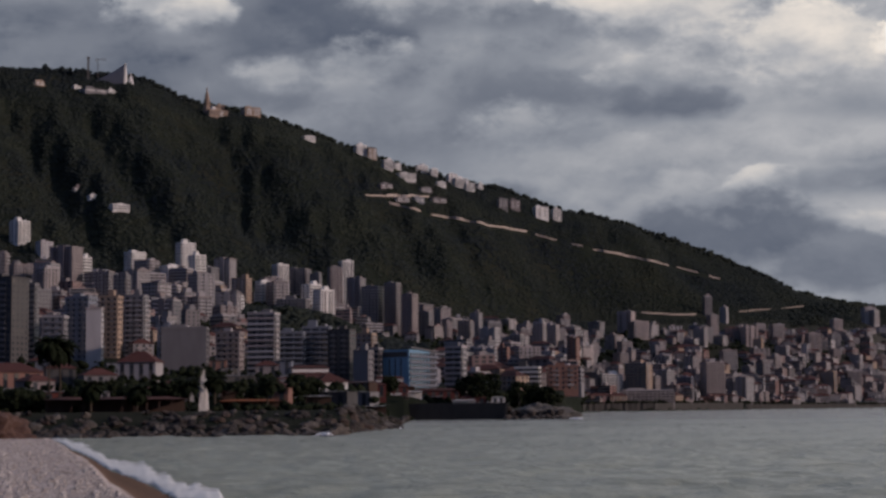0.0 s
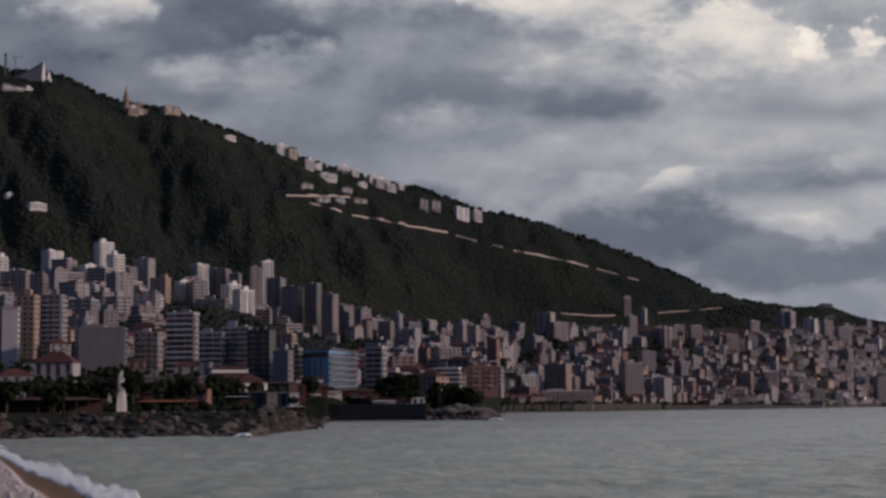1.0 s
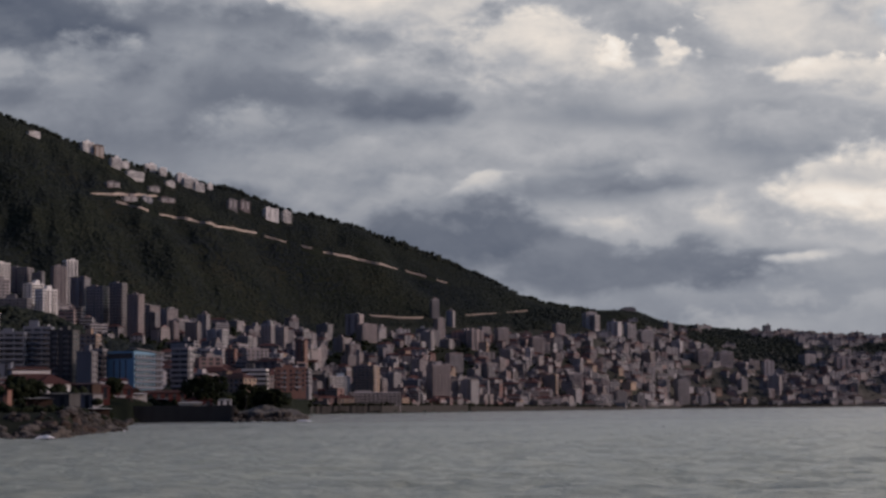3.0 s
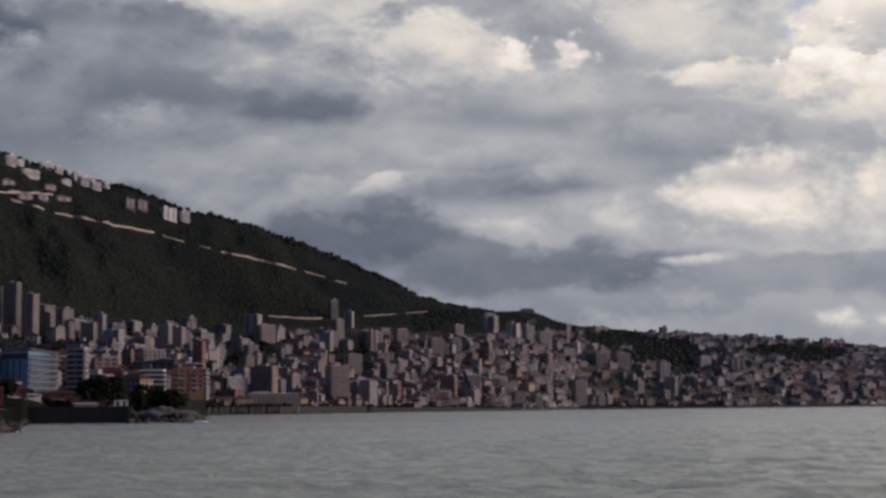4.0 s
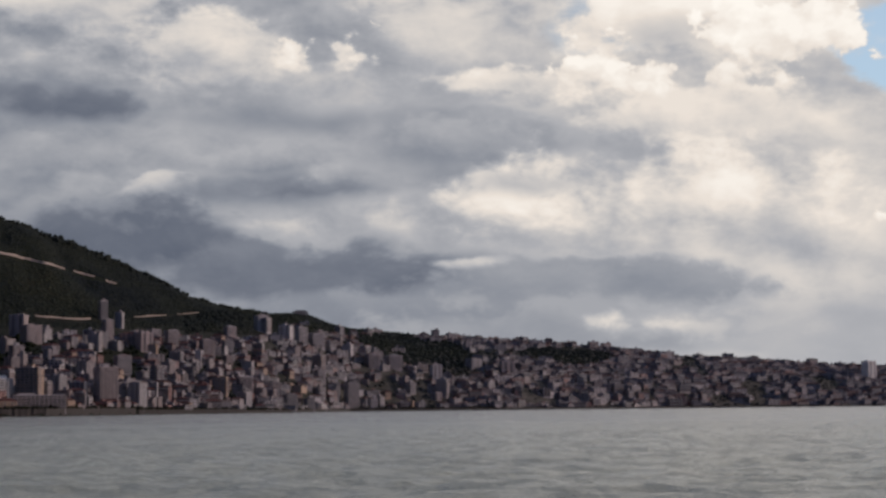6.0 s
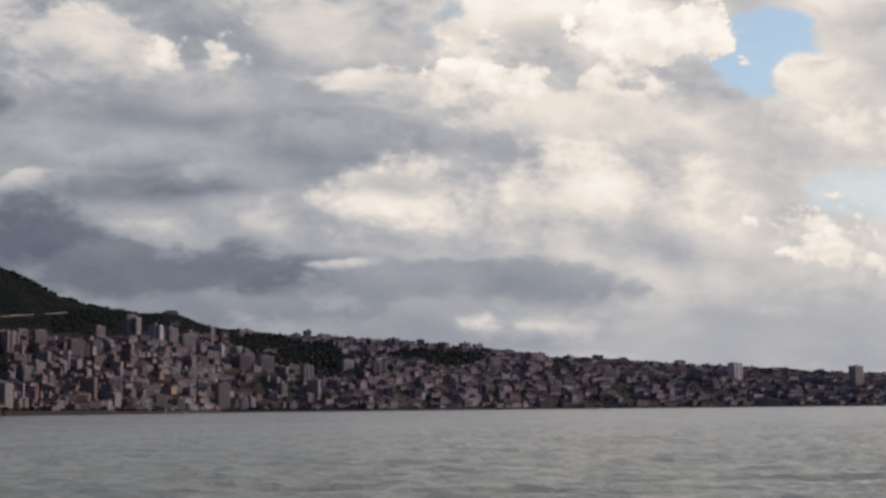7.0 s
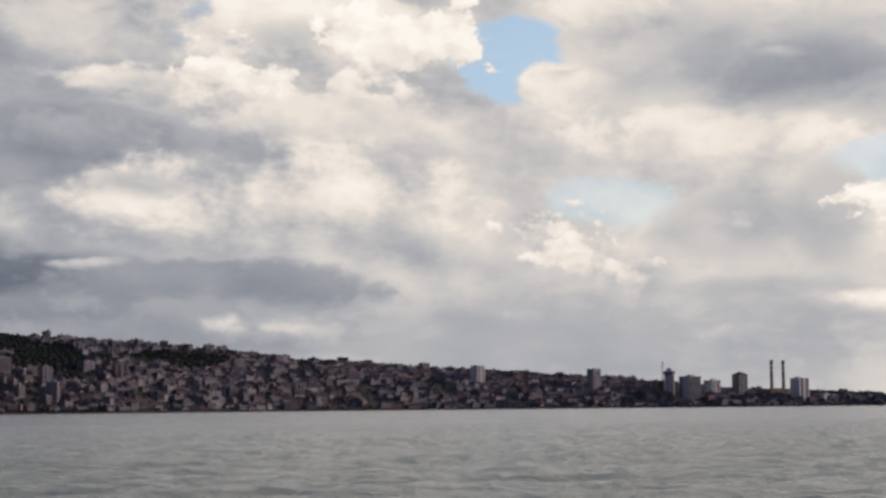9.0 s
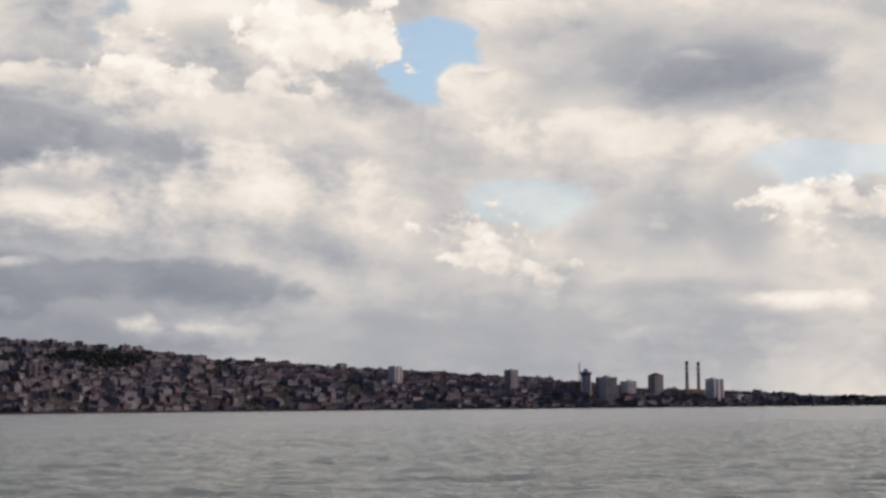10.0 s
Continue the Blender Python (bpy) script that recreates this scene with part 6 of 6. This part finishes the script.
keep = (r.rand(n) < np.clip(1.25 - (b + 3) / 9, 0.10, 1)) & (rough(b * 1.4, q * 0.008) + rough(b * 4.0, q * 0.02) * 0.5 > -0.62)
for lo, hi, bs, run in CUTS:                                # open strips below the roads
    at = np.interp(b, bs, run)
    keep &= ~((b > lo) & (b < hi) & (q > at - 22) & (q < at + 7))
for tb, tr, tg in taken:                                   # and round the villas
    if tr > 1950:
        keep &= ~((np.abs(b - tb) * tr / 57.3 < tg + 2) & (q > tr - tg - 9) & (q < tr + tg))
b, q = b[keep][:62000], q[keep][:62000]
size = r.uniform(1.9, 4.2, len(b))
clumps("hillside_woods", polar(b, q, size * -0.15), size, PINE, "dense dark green pine and oak wood covering the mountain")
b = r.uniform(-30.5, -3, 700)
size = r.uniform(2.5, 6.0, len(b))
clumps("ridge_pines", polar(b, between(b, RIDGE_FAR) * r.uniform(0.985, 1.003, len(b)), size * 0.75), size, PINE, "uneven row of pines along the mountain ridge", 3)
b, q, s, rr = spread(6500, -36, 29, 0.0, 1.0, 31)
size = rr.uniform(1.8, 4.4, len(b))
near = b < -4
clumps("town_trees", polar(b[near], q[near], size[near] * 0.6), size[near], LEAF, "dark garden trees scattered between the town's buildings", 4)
# far trees take the paler foliage that stands in for haze
clumps("hillside_trees", polar(b[~near], q[~near], size[~near] * 0.6), size[~near], HAZY_LEAF, "trees scattered between the far houses, paled grey for haze", 4)
b, q = r.uniform(-24.2, -17.6, 3000), r.uniform(1250, 1640, 3000)
size = r.uniform(2.0, 4.6, 3000)
clumps("knoll_wood", polar(b, q, size * 0.7), size, PINE, "dark wooded knoll below the terraces of flats", 6)
b, q = r.uniform(-33.5, -18.9, 1900), r.uniform(500, 960, 1900)
keep = (q > between(b, SHORE_FAR) + 45) & (rough(b * 1.9, q * 0.02) > -0.16)
b, q = b[keep], q[keep]
size = r.uniform(0.6, 1.9, len(b))
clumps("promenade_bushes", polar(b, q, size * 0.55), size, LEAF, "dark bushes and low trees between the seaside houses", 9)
b, q = r.uniform(-18.2, -12.8, 260), r.uniform(935, 1000, 260)
size = r.uniform(1.2, 3.0, 260)
clumps("quay_bushes", polar(b, q, size * 0.6), size, LEAF, "dark bushes behind the quay", 10)
b, q = r.uniform(28.6, 36.5, 700), r.uniform(4480, 4760, 700)
size = r.uniform(2.0, 6.5, 700)
clumps("point_trees", polar(b, q, size * 0.6), size, HAZY_LEAF, "low trees along the flat point", 12)
b = r.uniform(-12.3, 6, 700)
q = between(b, SHORE_FAR) + r.uniform(8, 40, 700)
size = r.uniform(1.0, 3.0, 700)
clumps("waterfront_trees", polar(b, q, size * 0.6), size, LEAF, "dark trees along the far waterfront", 13)
b, q = r.uniform(-5.5, 10.0, 16000), r.uniform(2700, 4150, 16000)
up = np.degrees(np.arctan2(land(b, q) - EYE, q))
keep = np.any([((b - wb) / ww) ** 2 + ((up - we) / wh) ** 2 < 1.1 for wb, we, ww, wh in WOODS], axis=0) & (q < between(b, RIDGE_FAR))
size = r.uniform(2.0, 4.8, 16000)
clumps("valley_wood", polar(b, q, size * 0.5)[keep], size[keep], PINE, "dark green wooded valley between the houses", 14)
b, q = r.uniform(-32.5, -19.2, 1500), r.uniform(600, 935, 1500)
keep = (rough(b * 1.3 + 4, q * 0.012) > 0.03) & (q > between(b, SHORE_FAR) + 60)
keep &= np.array([not any(abs(tr - qi) < tg and abs(tb - bi) * qi / 57.3 < tg for tb, tr, tg in taken) for bi, qi in zip(b, q)])
b, q = b[keep], q[keep]
size = r.uniform(1.1, 2.6, len(b))
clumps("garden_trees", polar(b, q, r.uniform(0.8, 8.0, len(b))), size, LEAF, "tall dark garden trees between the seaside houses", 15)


# ---- rocks of the shore and the breakwater, last ----
def boulder(seed):
    bm = bmesh.new()
    bmesh.ops.create_icosphere(bm, subdivisions=2, radius=1.0)
    for v in bm.verts:
        q = v.co + Vector((seed * 3.1, 0, 0))
        v.co *= 1 + noise.noise(q * 1.3) * 0.55 + noise.noise(q * 3.1) * 0.22
        v.co.z *= 0.72
    me = bpy.data.meshes.new("rock")
    bm.to_mesh(me)
    bm.free()
    me.materials.append(ROCK)
    return me


BOULDERS = [boulder(s) for s in range(10)]


def rocks(name, n, seed, label, draw):
    """Boulders heaped one on another; draw gives bearing, distance and size."""
    root = new(name)
    r = random.Random(seed)
    for k in range(n):
        b, far, size = draw(r)
        ob = new("rock", BOULDERS[r.randrange(10)])
        ob.parent = root
        p = spot(b, far)
        ob.matrix_basis = Matrix.Translation((p.x, p.y, max(p.z, -0.8) + size * 0.12)) @ Euler((r.uniform(-0.5, 0.5), r.uniform(-0.5, 0.5), r.uniform(0, 6.3))).to_matrix().to_4x4() @ Matrix.Diagonal((size * r.uniform(0.9, 1.5), size, size * r.uniform(0.7, 1.1), 1))
    return tagged(root, label, "rocks", kind="structure")


def along_shore(r):
    b = r.uniform(-31.5, -18.4)
    depth = r.random() ** 1.3
    return b, between(b, SHORE_FAR) - 5 + depth * 42, r.uniform(0.5, 1.9) * (1.35 - 0.6 * depth)


rocks("rock_shore", 300, 3, "heaped brown and grey boulders along the near shore", along_shore)
rocks("rock_toe", 220, 8, "dark wet boulders at the foot of the shore", lambda r: ((lambda b: (b, between(b, SHORE_FAR) - 6 + r.random() * 9, r.uniform(0.6, 1.8)))(r.uniform(-30.3, -18.4))))
rocks("rock_point", 150, 9, "low brown boulders tapering into the water at the point", lambda r: ((lambda b: (b, between(b, SHORE_FAR) - 4 + r.random() ** 1.5 * 120, r.uniform(0.7, 2.2)))(r.uniform(-20.3, -18.35))))
rocks("rock_spit", 26, 5, "low dark rocks awash off the point", lambda r: (r.uniform(-21.3, -20.3), r.uniform(420, 436), r.uniform(0.4, 1.2)))
rocks("breakwater_head", 190, 6, "grey rock mound at the end of the breakwater", lambda r: ((lambda b: (b, 884 + r.random() * 30, r.uniform(1.2, 2.6) * max(0.4, 1 - ((b + 14) / 1.2) ** 4 * 0.5)))(r.uniform(-15.1, -12.9))))
rocks("far_rocks", 240, 7, "dark rocks at the foot of the far sea wall", lambda r: ((lambda b: (b, between(b, SHORE_FAR) - 3 - r.random() * 7, r.uniform(1.0, 2.4)))(r.uniform(-12.4, 8.0))))
def mass(name, seed, size, mat, label, category, bearing, far, dz):
    """A weathered mass of earth or rock."""
    root = new(name)
    bm = bmesh.new()
    bmesh.ops.create_icosphere(bm, subdivisions=5, radius=1.0)
    for v in bm.verts:
        q = v.co + Vector((seed, 0, 0))
        v.co *= 1 + noise.noise(q * 1.8) * 0.3 + noise.noise(q * 5) * 0.16 + noise.noise(q * 13) * 0.07
    bmesh.ops.transform(bm, matrix=Matrix.Diagonal((*size, 1)), verts=bm.verts)
    part("slope", bm, mat, root)
    return put(tagged(root, label, category, kind="structure"), bearing, far, dz=dz)


mass("earth_bank", 1.0, (15, 12, 9.5), EARTH, "eroded brown earth bank at the top of the beach", "earth bank", -32.7, 412, -1.5)
mass("rock_mound", 4.0, (19, 10, 8.5), PALEROCK, "weathered grey rock mound on the breakwater head", "rocks", -13.8, 900, -4.2)
